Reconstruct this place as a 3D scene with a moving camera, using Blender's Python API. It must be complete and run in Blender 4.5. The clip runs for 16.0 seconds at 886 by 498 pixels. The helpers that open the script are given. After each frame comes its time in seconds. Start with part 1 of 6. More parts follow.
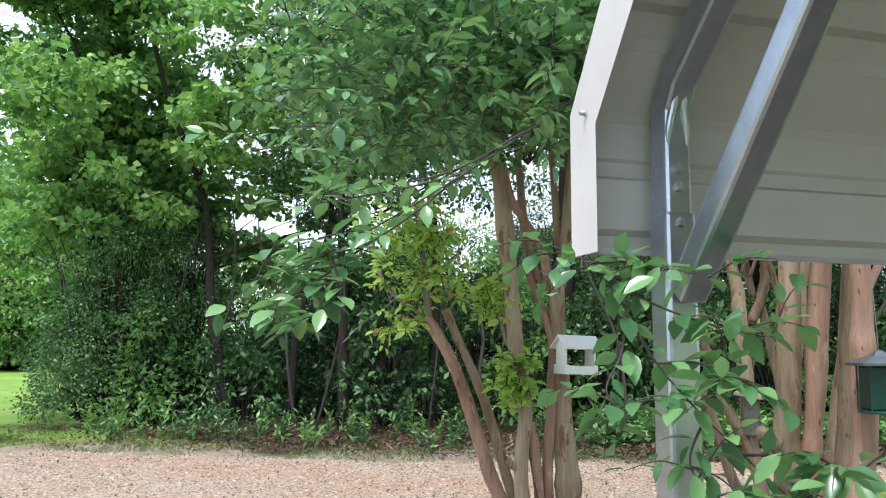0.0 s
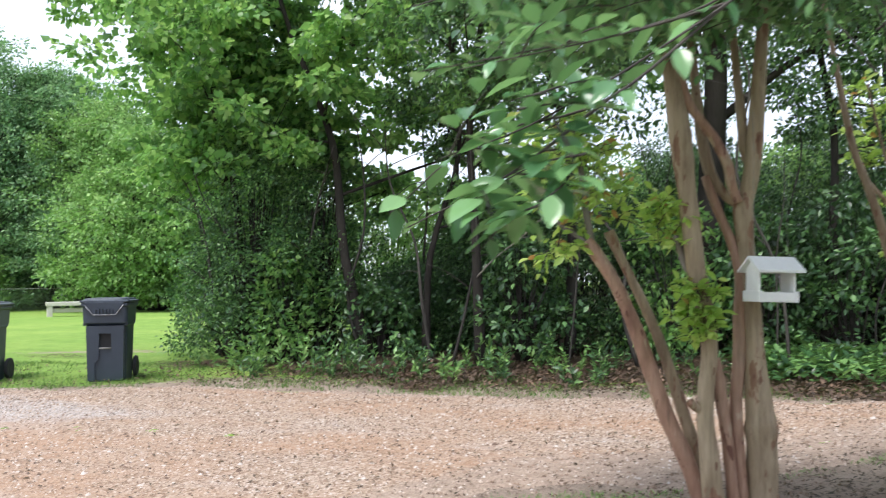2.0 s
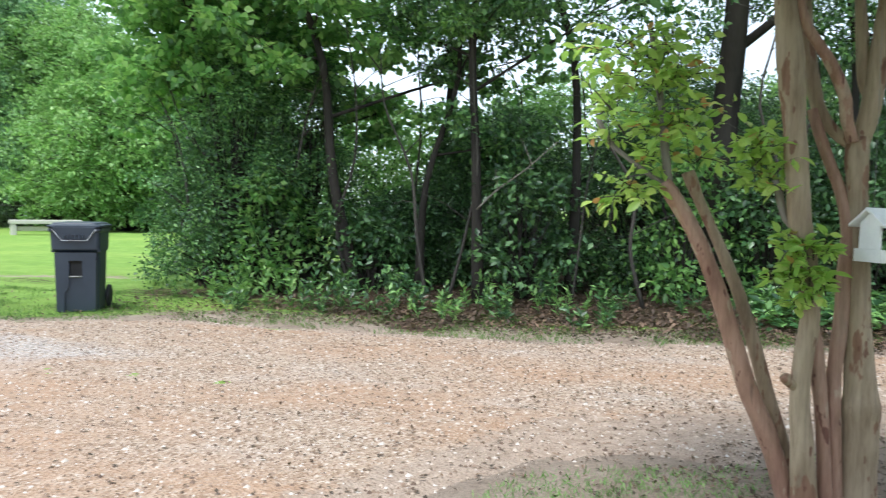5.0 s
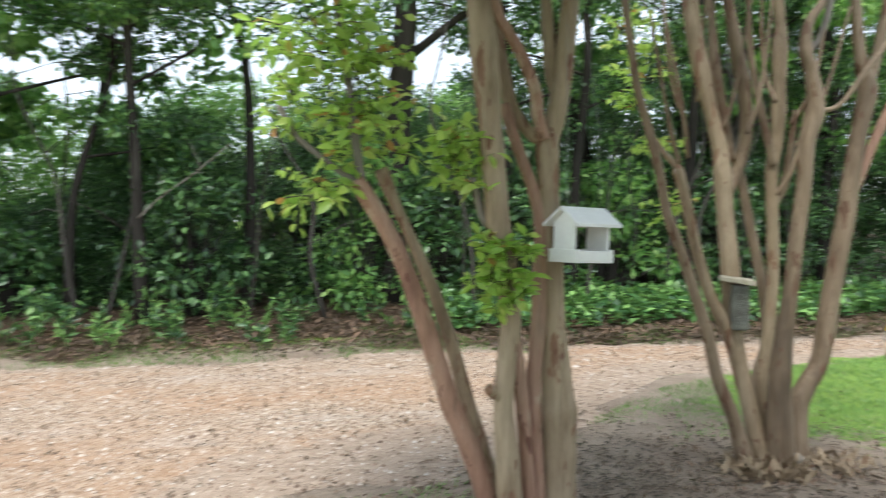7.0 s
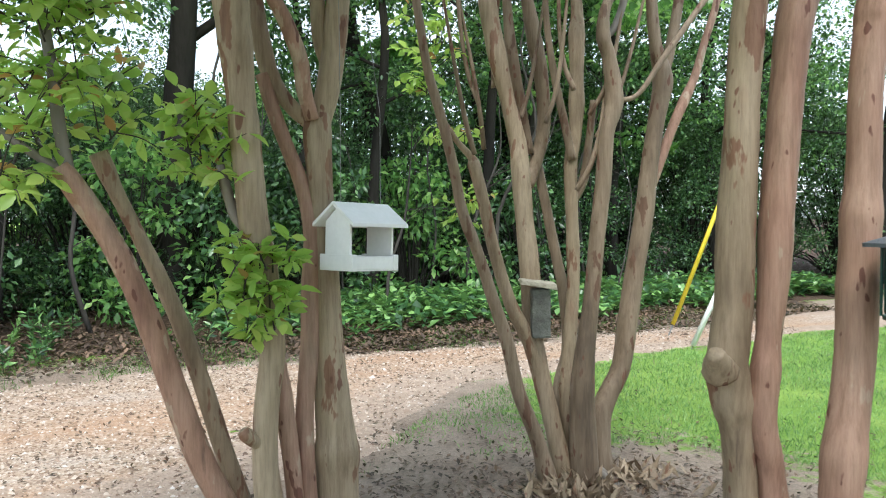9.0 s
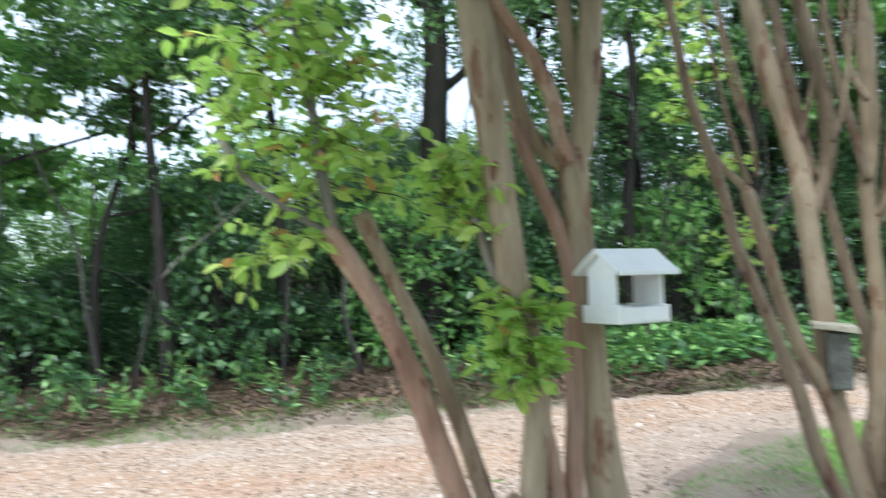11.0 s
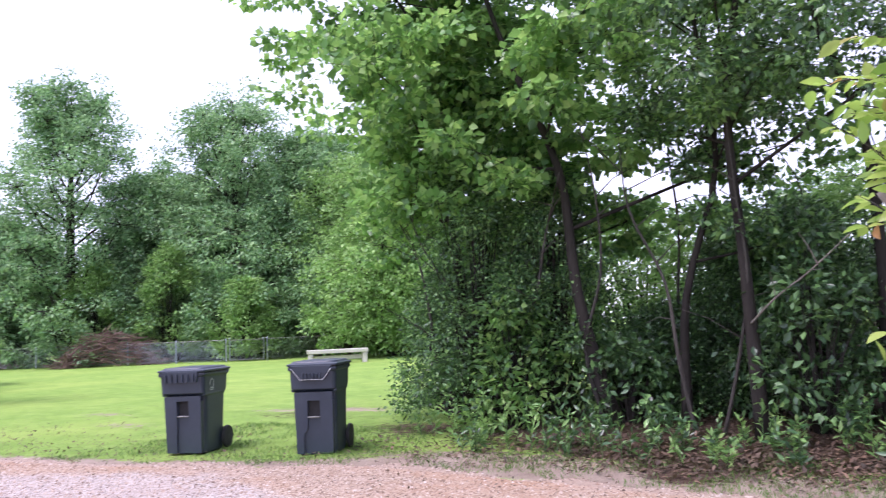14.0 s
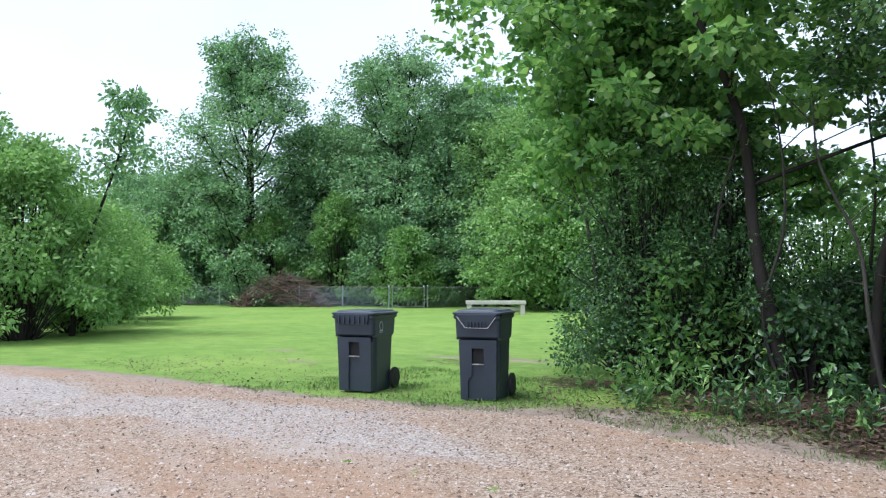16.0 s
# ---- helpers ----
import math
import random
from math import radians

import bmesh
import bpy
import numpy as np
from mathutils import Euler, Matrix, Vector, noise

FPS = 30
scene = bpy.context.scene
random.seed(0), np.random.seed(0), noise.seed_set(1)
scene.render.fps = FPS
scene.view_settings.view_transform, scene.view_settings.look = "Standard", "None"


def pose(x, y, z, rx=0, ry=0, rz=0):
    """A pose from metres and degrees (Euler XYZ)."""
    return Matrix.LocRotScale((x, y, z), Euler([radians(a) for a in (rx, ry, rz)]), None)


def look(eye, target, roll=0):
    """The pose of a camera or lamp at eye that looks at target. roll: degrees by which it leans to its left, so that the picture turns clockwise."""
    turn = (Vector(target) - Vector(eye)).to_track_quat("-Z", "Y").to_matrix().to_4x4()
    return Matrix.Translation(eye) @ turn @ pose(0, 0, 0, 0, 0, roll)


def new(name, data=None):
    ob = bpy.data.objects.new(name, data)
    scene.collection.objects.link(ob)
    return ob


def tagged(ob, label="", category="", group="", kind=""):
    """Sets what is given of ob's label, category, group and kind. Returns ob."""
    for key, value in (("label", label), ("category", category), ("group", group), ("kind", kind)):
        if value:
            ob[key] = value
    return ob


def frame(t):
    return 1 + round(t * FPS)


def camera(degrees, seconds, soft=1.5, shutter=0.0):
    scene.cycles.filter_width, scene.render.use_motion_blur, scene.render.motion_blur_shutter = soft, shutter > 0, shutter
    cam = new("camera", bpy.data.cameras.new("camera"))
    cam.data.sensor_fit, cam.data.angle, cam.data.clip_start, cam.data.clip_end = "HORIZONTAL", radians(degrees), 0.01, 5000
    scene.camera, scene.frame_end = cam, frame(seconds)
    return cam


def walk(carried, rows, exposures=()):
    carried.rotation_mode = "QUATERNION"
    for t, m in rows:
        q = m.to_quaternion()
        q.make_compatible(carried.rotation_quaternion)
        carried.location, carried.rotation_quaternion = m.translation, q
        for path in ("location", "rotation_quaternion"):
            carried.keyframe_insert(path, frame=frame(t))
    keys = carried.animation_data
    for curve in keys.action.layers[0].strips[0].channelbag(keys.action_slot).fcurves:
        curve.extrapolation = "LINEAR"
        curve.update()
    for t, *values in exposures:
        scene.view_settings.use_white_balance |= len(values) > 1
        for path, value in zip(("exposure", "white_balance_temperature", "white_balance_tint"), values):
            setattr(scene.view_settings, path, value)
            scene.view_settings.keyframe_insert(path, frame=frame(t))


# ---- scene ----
cam = camera(58.6, 16.0, 1.1, 0.5)
PATH = [
    (0, (0.305, 0.044, 1.207), (0.13, 2.021, 1.453), 0.4),
    (0.5, (0.293, 0.059, 1.199), (0.097, 2.036, 1.426), 0.3),
    (1, (0.277, 0.161, 1.182), (0.012, 2.135, 1.361), -0.3),
    (1.5, (0.218, 0.318, 1.18), (-0.159, 2.277, 1.318), -0.3),
    (2, (0.055, 0.516, 1.169), (-0.423, 2.456, 1.256), -0.7),
    (2.5, (-0.077, 0.694, 1.162), (-0.619, 2.618, 1.205), -1.0),
    (3, (-0.206, 0.864, 1.19), (-0.859, 2.755, 1.197), -1.0),
    (3.2, (-0.277, 0.881, 1.179), (-0.964, 2.76, 1.174), -0.6),
    (5.3, (-0.429, 1.095, 1.255), (-0.745, 3.067, 1.146), 0.8),
    (5.5, (-0.435, 1.109, 1.256), (-0.685, 3.09, 1.144), 0.7),
    (6, (-0.453, 1.218, 1.209), (-0.532, 3.213, 1.096), 0.8),
    (6.5, (-0.465, 1.405, 1.212), (-0.412, 3.402, 1.108), 0.7),
    (7, (-0.467, 1.577, 1.222), (-0.067, 3.535, 1.151), 0.0),
    (7.5, (-0.431, 1.707, 1.212), (0.244, 3.589, 1.137), 0.3),
    (8, (-0.298, 1.875, 1.225), (0.538, 3.69, 1.156), 0.1),
    (8.2, (-0.264, 1.925, 1.221), (0.609, 3.724, 1.149), -0.3),
    (10.5, (-0.125, 2.224, 1.237), (0.479, 4.13, 1.18), -2.0),
    (11, (-0.153, 2.238, 1.265), (0.105, 4.221, 1.297), -3.1),
    (11.5, (-0.214, 2.246, 1.296), (-0.284, 4.243, 1.379), -4.2),
    (12, (-0.255, 2.28, 1.283), (-0.626, 4.241, 1.417), -4.2),
    (12.5, (-0.314, 2.317, 1.33), (-0.929, 4.214, 1.484), -4.1),
    (13, (-0.334, 2.314, 1.324), (-1.132, 4.139, 1.502), -3.9),
    (13.5, (-0.372, 2.3, 1.353), (-1.319, 4.051, 1.55), -3.2),
    (14, (-0.374, 2.273, 1.354), (-1.425, 3.962, 1.55), -2.5),
    (14.5, (-0.387, 2.251, 1.359), (-1.56, 3.862, 1.527), -1.8),
    (15, (-0.441, 2.254, 1.331), (-1.713, 3.792, 1.47), -1.3),
    (15.5, (-0.476, 2.242, 1.336), (-1.815, 3.724, 1.445), -0.9),
    (16, (-0.475, 2.233, 1.334), (-1.848, 3.685, 1.422), -0.0),
]
EXPOSURES = [
    (0.0, 0.95, 6100, 12), (0.9, 0.94, 6900, 19), (1.7, 0.94, 6800, 19), (2.1, 0.87, 6000, 13), (2.6, 0.92, 5500, 10), (3.0, 0.98, 5200, 9), (5.5, 0.95, 6200, 8), (6.5, 0.97, 6350, 8), (8.0, 1.02, 6200, 7),
    (11.0, 1.24, 5750, 7), (12.5, 1.22, 5450, 20), (13.0, 1.19, 5650, 23), (13.5, 1.1, 5950, 30), (14.1, 0.99, 5900, 38), (14.6, 0.87, 5700, 38), (15.2, 0.67, 5400, 17), (16.0, 0.6, 5750, 13),
]
walk(cam, [(t, look(eye, target, roll)) for t, eye, target, roll in PATH], EXPOSURES)


# ---------------------------------------------------------------- light
world = bpy.data.worlds.new("overcast_sky")
scene.world = world
world.use_nodes = True
wn, wl = world.node_tree.nodes, world.node_tree.links
wn.clear()
sky = wn.new("ShaderNodeTexSky")
sky.sky_type, sky.sun_disc = "NISHITA", False
sky.sun_elevation, sky.sun_rotation = radians(58), radians(200)
sky_bg = wn.new("ShaderNodeBackground")
sky_bg.inputs["Strength"].default_value = 0.05
cloud_bg = wn.new("ShaderNodeBackground")
cloud_co = wn.new("ShaderNodeTexCoord")
cloud_nz = wn.new("ShaderNodeTexNoise")
cloud_nz.inputs["Scale"].default_value, cloud_nz.inputs["Detail"].default_value = 2.2, 5
cloud_rp = wn.new("ShaderNodeValToRGB")
cloud_rp.color_ramp.elements[0].position, cloud_rp.color_ramp.elements[0].color = 0.32, (0.72, 0.77, 0.83, 1)
cloud_rp.color_ramp.elements[1].position, cloud_rp.color_ramp.elements[1].color = 0.7, (0.93, 0.97, 1.0, 1)
cloud_bg.inputs["Strength"].default_value = 0.74
sky_add = wn.new("ShaderNodeAddShader")
wo = wn.new("ShaderNodeOutputWorld")
wl.new(sky.outputs[0], sky_bg.inputs["Color"])
wl.new(cloud_co.outputs["Generated"], cloud_nz.inputs["Vector"])
wl.new(cloud_nz.outputs["Fac"], cloud_rp.inputs["Fac"])
wl.new(cloud_rp.outputs["Color"], cloud_bg.inputs["Color"])
wl.new(sky_bg.outputs[0], sky_add.inputs[0])
wl.new(cloud_bg.outputs[0], sky_add.inputs[1])
wl.new(sky_add.outputs[0], wo.inputs["Surface"])
sun = new("sun", bpy.data.lights.new("sun", "SUN"))
sun.data.energy, sun.data.angle, sun.data.color = 2.3, radians(22), (1.0, 0.95, 0.87)
sun.matrix_world = look((0, 0, 30), (6, 12, 0))


# ---------------------------------------------------------------- materials
def shader(name, rough=0.8, metal=0.0, spec=0.5):
    m = bpy.data.materials.new(name)
    m.use_nodes = True
    b = m.node_tree.nodes["Principled BSDF"]
    b.inputs["Roughness"].default_value, b.inputs["Metallic"].default_value = rough, metal
    b.inputs["Specular IOR Level"].default_value = spec
    return m, m.node_tree.nodes, m.node_tree.links, b


def noise_node(n, l, scale, detail=4.0, rough=0.6, where="Object", stretch=(1, 1, 1)):
    co = n.new("ShaderNodeTexCoord")
    mp = n.new("ShaderNodeMapping")
    mp.inputs["Scale"].default_value = stretch
    nz = n.new("ShaderNodeTexNoise")
    nz.inputs["Scale"].default_value, nz.inputs["Detail"].default_value, nz.inputs["Roughness"].default_value = scale, detail, rough
    l.new(co.outputs[where], mp.inputs["Vector"])
    l.new(mp.outputs["Vector"], nz.inputs["Vector"])
    return nz.outputs["Fac"]


def ramp(n, l, fac, stops):
    r = n.new("ShaderNodeValToRGB")
    e = r.color_ramp.elements
    while len(e) < len(stops):
        e.new(0.5)
    for k, (p, c) in enumerate(stops):
        e[k].position, e[k].color = p, (*c, 1)
    l.new(fac, r.inputs["Fac"])
    return r.outputs["Color"]


def mixed(n, l, fac, a, b, mode="MIX"):
    x = n.new("ShaderNodeMix")
    x.data_type, x.blend_type = "RGBA", mode
    for sock, v in ((x.inputs[0], fac), (x.inputs[6], a), (x.inputs[7], b)):
        if isinstance(v, (int, float)):
            sock.default_value = v
        elif isinstance(v, tuple):
            sock.default_value = (*v, 1)
        else:
            l.new(v, sock)
    return x.outputs[2]


def bump(n, l, b, height, strength=0.4, dist=0.01):
    k = n.new("ShaderNodeBump")
    k.inputs["Strength"].default_value, k.inputs["Distance"].default_value = strength, dist
    l.new(height, k.inputs["Height"])
    l.new(k.outputs["Normal"], b.inputs["Normal"])


def surface(name, stops, scale, rough=0.8, metal=0.0, fine=None, relief=0.3, dist=0.004, stretch=(1, 1, 1), spec=0.5, dirt=None, grain_share=0.8):
    """A surface whose colour wanders at a large and a fine scale, with a little relief."""
    m, n, l, b = shader(name, rough, metal, spec)
    big = noise_node(n, l, scale, 5, 0.6, stretch=stretch)
    small = noise_node(n, l, fine or scale * 14, 3, 0.6, stretch=stretch)
    col = ramp(n, l, big, stops)
    grain = ramp(n, l, small, [(0.3, (0.72, 0.72, 0.72)), (0.7, (1.0, 1.0, 1.0))])
    col = mixed(n, l, grain_share, col, grain, "MULTIPLY")
    if dirt:
        spots = noise_node(n, l, dirt[0], 6, 0.7)
        col = mixed(n, l, ramp(n, l, spots, [(dirt[1], (0, 0, 0)), (dirt[1] + 0.1, (1, 1, 1))]), col, dirt[2])
    l.new(col, b.inputs["Base Color"])
    bump(n, l, b, small, relief, dist)
    return m


def leaf_material(name, dark, mid, light, gloss=0.45, through_light=0.3, rare=None, uneven=0.8):
    m, n, l, b = shader(name, gloss, 0.0, 0.65)
    geo = n.new("ShaderNodeNewGeometry")
    stops = [(0.0, dark), (0.55, mid), (0.95, light)]
    if rare:
        stops += [(0.965, rare), (1.0, rare)]
    col = ramp(n, l, geo.outputs["Random Per Island"], stops)
    patch = ramp(n, l, noise_node(n, l, 1.3, 3), [(0.34, (0.42, 0.48, 0.46)), (0.62, (1.0, 1.0, 1.0))])
    col = mixed(n, l, uneven, col, patch, "MULTIPLY")
    l.new(col, b.inputs["Base Color"])
    tr = n.new("ShaderNodeBsdfTranslucent")
    l.new(mixed(n, l, 0.3, col, (0.26, 0.46, 0.08)), tr.inputs["Color"])
    ms = n.new("ShaderNodeMixShader")
    ms.inputs[0].default_value = through_light
    l.new(b.outputs[0], ms.inputs[1])
    l.new(tr.outputs[0], ms.inputs[2])
    l.new(ms.outputs[0], n["Material Output"].inputs["Surface"])
    return m


def bark_material(name, stops, patch_col, at, scar=(0.16, 0.07, 0.045)):
    """Smooth bark in long washes of colour, with crisp flakes peeled off and fine upright grain."""
    m, n, l, b = shader(name, 0.62, 0.0, 0.35)
    wash = noise_node(n, l, 5.5, 4, 0.6, stretch=(1, 1, 0.3))
    col = ramp(n, l, wash, stops)
    flake = noise_node(n, l, 15, 4, 0.55, stretch=(1, 1, 0.3))
    col = mixed(n, l, ramp(n, l, flake, [(at, (0, 0, 0)), (at + 0.025, (1, 1, 1))]), col, patch_col)
    spot = noise_node(n, l, 24, 2, 0.5, stretch=(1, 1, 0.4))
    col = mixed(n, l, ramp(n, l, spot, [(0.67, (0, 0, 0)), (0.69, (0.85, 0.85, 0.85))]), col, scar)
    grain = noise_node(n, l, 60, 5, 0.7, stretch=(1, 1, 0.09))
    col = mixed(n, l, 0.75, col, ramp(n, l, grain, [(0.3, (0.5, 0.47, 0.44)), (0.6, (1, 1, 1))]), "MULTIPLY")
    crack = noise_node(n, l, 19, 5, 0.65, stretch=(1, 1, 0.07))
    col = mixed(n, l, ramp(n, l, crack, [(0.27, (0.8, 0.8, 0.8)), (0.36, (0, 0, 0))]), col, (0.09, 0.06, 0.042))
    l.new(col, b.inputs["Base Color"])
    bump(n, l, b, mixed(n, l, 0.5, grain, flake), 0.7, 0.006)
    return m


LEAF_MYRTLE = leaf_material("crape_myrtle_leaf", (0.058, 0.16, 0.07), (0.125, 0.29, 0.118), (0.24, 0.45, 0.18), 0.2, 0.34, uneven=0.3)
LEAF_SPROUT = leaf_material("young_sprout_leaf", (0.32, 0.52, 0.1), (0.48, 0.68, 0.15), (0.6, 0.74, 0.2), 0.35, 0.58, (0.55, 0.26, 0.1), uneven=0.1)
LEAF_WOOD = leaf_material("woodland_leaf", (0.02, 0.06, 0.024), (0.08, 0.2, 0.066), (0.3, 0.53, 0.16), 0.36, 0.3)
LEAF_MAPLE = leaf_material("maple_leaf", (0.07, 0.18, 0.056), (0.21, 0.44, 0.12), (0.44, 0.68, 0.2), 0.36, 0.57, uneven=0.45)
# darker copy of the woodland leaf: shade under the crowns painted into the colour
LEAF_SHADED = leaf_material("shaded_woodland_leaf", (0.018, 0.052, 0.021), (0.065, 0.155, 0.055), (0.2, 0.38, 0.12), 0.36, 0.22)
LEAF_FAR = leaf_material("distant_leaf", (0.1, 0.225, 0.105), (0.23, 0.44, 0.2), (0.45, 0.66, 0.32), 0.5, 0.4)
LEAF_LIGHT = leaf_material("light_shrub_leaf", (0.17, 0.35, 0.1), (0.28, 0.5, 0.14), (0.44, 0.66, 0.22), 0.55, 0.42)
LEAF_DEAD = leaf_material("dead_leaf", (0.05, 0.032, 0.021), (0.115, 0.068, 0.044), (0.22, 0.135, 0.088), 0.8, 0.1)
GRASS = leaf_material("grass_blade", (0.08, 0.16, 0.03), (0.13, 0.25, 0.05), (0.22, 0.36, 0.08), 0.5, 0.35, (0.3, 0.25, 0.12))
LAWN_GRASS = leaf_material("lawn_grass_blade", (0.13, 0.27, 0.07), (0.24, 0.42, 0.12), (0.38, 0.56, 0.2), 0.5, 0.35, (0.36, 0.32, 0.19))
BARK_MYRTLE = bark_material("crape_myrtle_bark", [(0.3, (0.193, 0.141, 0.09)), (0.45, (0.309, 0.233, 0.154)), (0.6, (0.386, 0.303, 0.208)), (0.75, (0.325, 0.207, 0.134))], (0.232, 0.129, 0.081), 0.6)
BARK_RED = bark_material("red_crape_myrtle_bark", [(0.3, (0.235, 0.126, 0.088)), (0.45, (0.336, 0.197, 0.139)), (0.6, (0.378, 0.244, 0.176)), (0.75, (0.302, 0.227, 0.168))], (0.42, 0.311, 0.227), 0.6, (0.118, 0.042, 0.029))
BARK_TAN = bark_material("tan_grey_crape_myrtle_bark", [(0.3, (0.123, 0.089, 0.061)), (0.45, (0.209, 0.151, 0.101)), (0.6, (0.278, 0.21, 0.145)), (0.75, (0.193, 0.122, 0.078))], (0.155, 0.089, 0.057), 0.6)
BARK_WOOD = surface("woodland_bark", [(0.3, (0.018, 0.016, 0.014)), (0.7, (0.055, 0.048, 0.041))], 3, 0.95, spec=0.2, fine=30, relief=0.7, dist=0.015, stretch=(1, 1, 0.2))
BARK_DARK = surface("dark_sapling_bark", [(0.3, (0.032, 0.028, 0.024)), (0.7, (0.085, 0.075, 0.062))], 5, 0.9, fine=40, relief=0.6, stretch=(1, 1, 0.2))
BARK_GREY = surface("grey_twig_bark", [(0.3, (0.17, 0.15, 0.13)), (0.7, (0.3, 0.27, 0.23))], 4, 0.9, fine=40, relief=0.5, stretch=(1, 1, 0.2))
WHITE_PAINT = surface("weathered_white_paint", [(0.3, (0.78, 0.78, 0.77)), (0.7, (0.86, 0.86, 0.85))], 9, 0.5, fine=60, relief=0.12, dirt=(30, 0.7, (0.6, 0.58, 0.53)), grain_share=0.2)
PANEL = surface("carport_panel_paint", [(0.3, (0.4, 0.41, 0.38)), (0.7, (0.48, 0.49, 0.46))], 3, 0.42, fine=70, relief=0.03, dirt=(7, 0.72, (0.42, 0.41, 0.37)), grain_share=0.15)
TRIM = surface("white_trim_paint", [(0.3, (0.56, 0.53, 0.525)), (0.7, (0.64, 0.61, 0.6))], 5, 0.45, fine=60, relief=0.03, dirt=(18, 0.72, (0.5, 0.44, 0.4)), grain_share=0.15)
STEEL = surface("galvanised_steel", [(0.3, (0.36, 0.4, 0.47)), (0.7, (0.52, 0.57, 0.65))], 14, 0.3, 0.9, fine=120, relief=0.02, grain_share=0.25)
BOLT = surface("bolt_steel", [(0.3, (0.4, 0.4, 0.42)), (0.7, (0.55, 0.55, 0.57))], 40, 0.35, 0.9)
CART = surface("slate_blue_plastic", [(0.3, (0.022, 0.032, 0.05)), (0.7, (0.034, 0.047, 0.068))], 3, 0.45, fine=260, relief=0.12, dist=0.001, dirt=(7, 0.68, (0.1, 0.1, 0.105)))
RUBBER = surface("black_rubber", [(0.3, (0.012, 0.012, 0.013)), (0.7, (0.03, 0.03, 0.03))], 12, 0.75)
CONCRETE = surface("pale_concrete", [(0.3, (0.5, 0.47, 0.42)), (0.7, (0.66, 0.63, 0.57))], 3, 0.9, fine=40)
MARK = surface("embossed_grey_print", [(0.3, (0.45, 0.47, 0.5)), (0.7, (0.6, 0.62, 0.65))], 20, 0.6)
YELLOW = surface("yellow_guard_plastic", [(0.3, (0.72, 0.55, 0.03)), (0.7, (0.85, 0.66, 0.05))], 8, 0.45)
GREEN_METAL = surface("dark_green_enamel", [(0.3, (0.005, 0.042, 0.032)), (0.7, (0.01, 0.07, 0.054))], 8, 0.28, 0.1)
WIRE = surface("dull_wire", [(0.3, (0.2, 0.2, 0.19)), (0.7, (0.34, 0.34, 0.33))], 20, 0.5, 0.6)


def ground_material():
    """Lawn, bare soil and leaf litter, mixed by the ground's own cover attributes."""
    m, n, l, b = shader("lawn_and_soil", 0.95, 0.0, 0.2)
    fine = noise_node(n, l, 55, 6, 0.75)
    mid = noise_node(n, l, 2.2, 5, 0.65)
    wide = noise_node(n, l, 0.35, 4, 0.6)
    grass = ramp(n, l, mid, [(0.25, (0.18, 0.315, 0.065)), (0.5, (0.245, 0.41, 0.08)), (0.75, (0.34, 0.485, 0.12))])
    grass = mixed(n, l, ramp(n, l, wide, [(0.45, (0, 0, 0)), (0.75, (0.6, 0.6, 0.6))]), grass, (0.42, 0.54, 0.13))
    soil = ramp(n, l, mid, [(0.3, (0.33, 0.25, 0.195)), (0.7, (0.5, 0.405, 0.33))])
    litter = ramp(n, l, noise_node(n, l, 18, 6, 0.8), [(0.3, (0.045, 0.031, 0.024)), (0.55, (0.115, 0.074, 0.052)), (0.75, (0.22, 0.15, 0.105))])
    for name, colour in (("soil", soil), ("litter", litter)):
        at = n.new("ShaderNodeAttribute")
        at.attribute_name = name
        edge = n.new("ShaderNodeMath")
        edge.operation = "ADD"
        l.new(at.outputs["Fac"], edge.inputs[0])
        wob = n.new("ShaderNodeMath")
        wob.operation = "MULTIPLY_ADD"
        l.new(noise_node(n, l, 7, 6, 0.75), wob.inputs[0])
        wob.inputs[1].default_value, wob.inputs[2].default_value = 1.3, -0.65
        l.new(wob.outputs[0], edge.inputs[1])
        grass = mixed(n, l, ramp(n, l, edge.outputs[0], [(0.42, (0, 0, 0)), (0.6, (1, 1, 1))]), grass, colour)
    col = mixed(n, l, 0.9, grass, ramp(n, l, fine, [(0.3, (0.5, 0.52, 0.5)), (0.7, (1, 1, 1))]), "MULTIPLY")
    l.new(col, b.inputs["Base Color"])
    bump(n, l, b, fine, 0.9, 0.03)
    return m


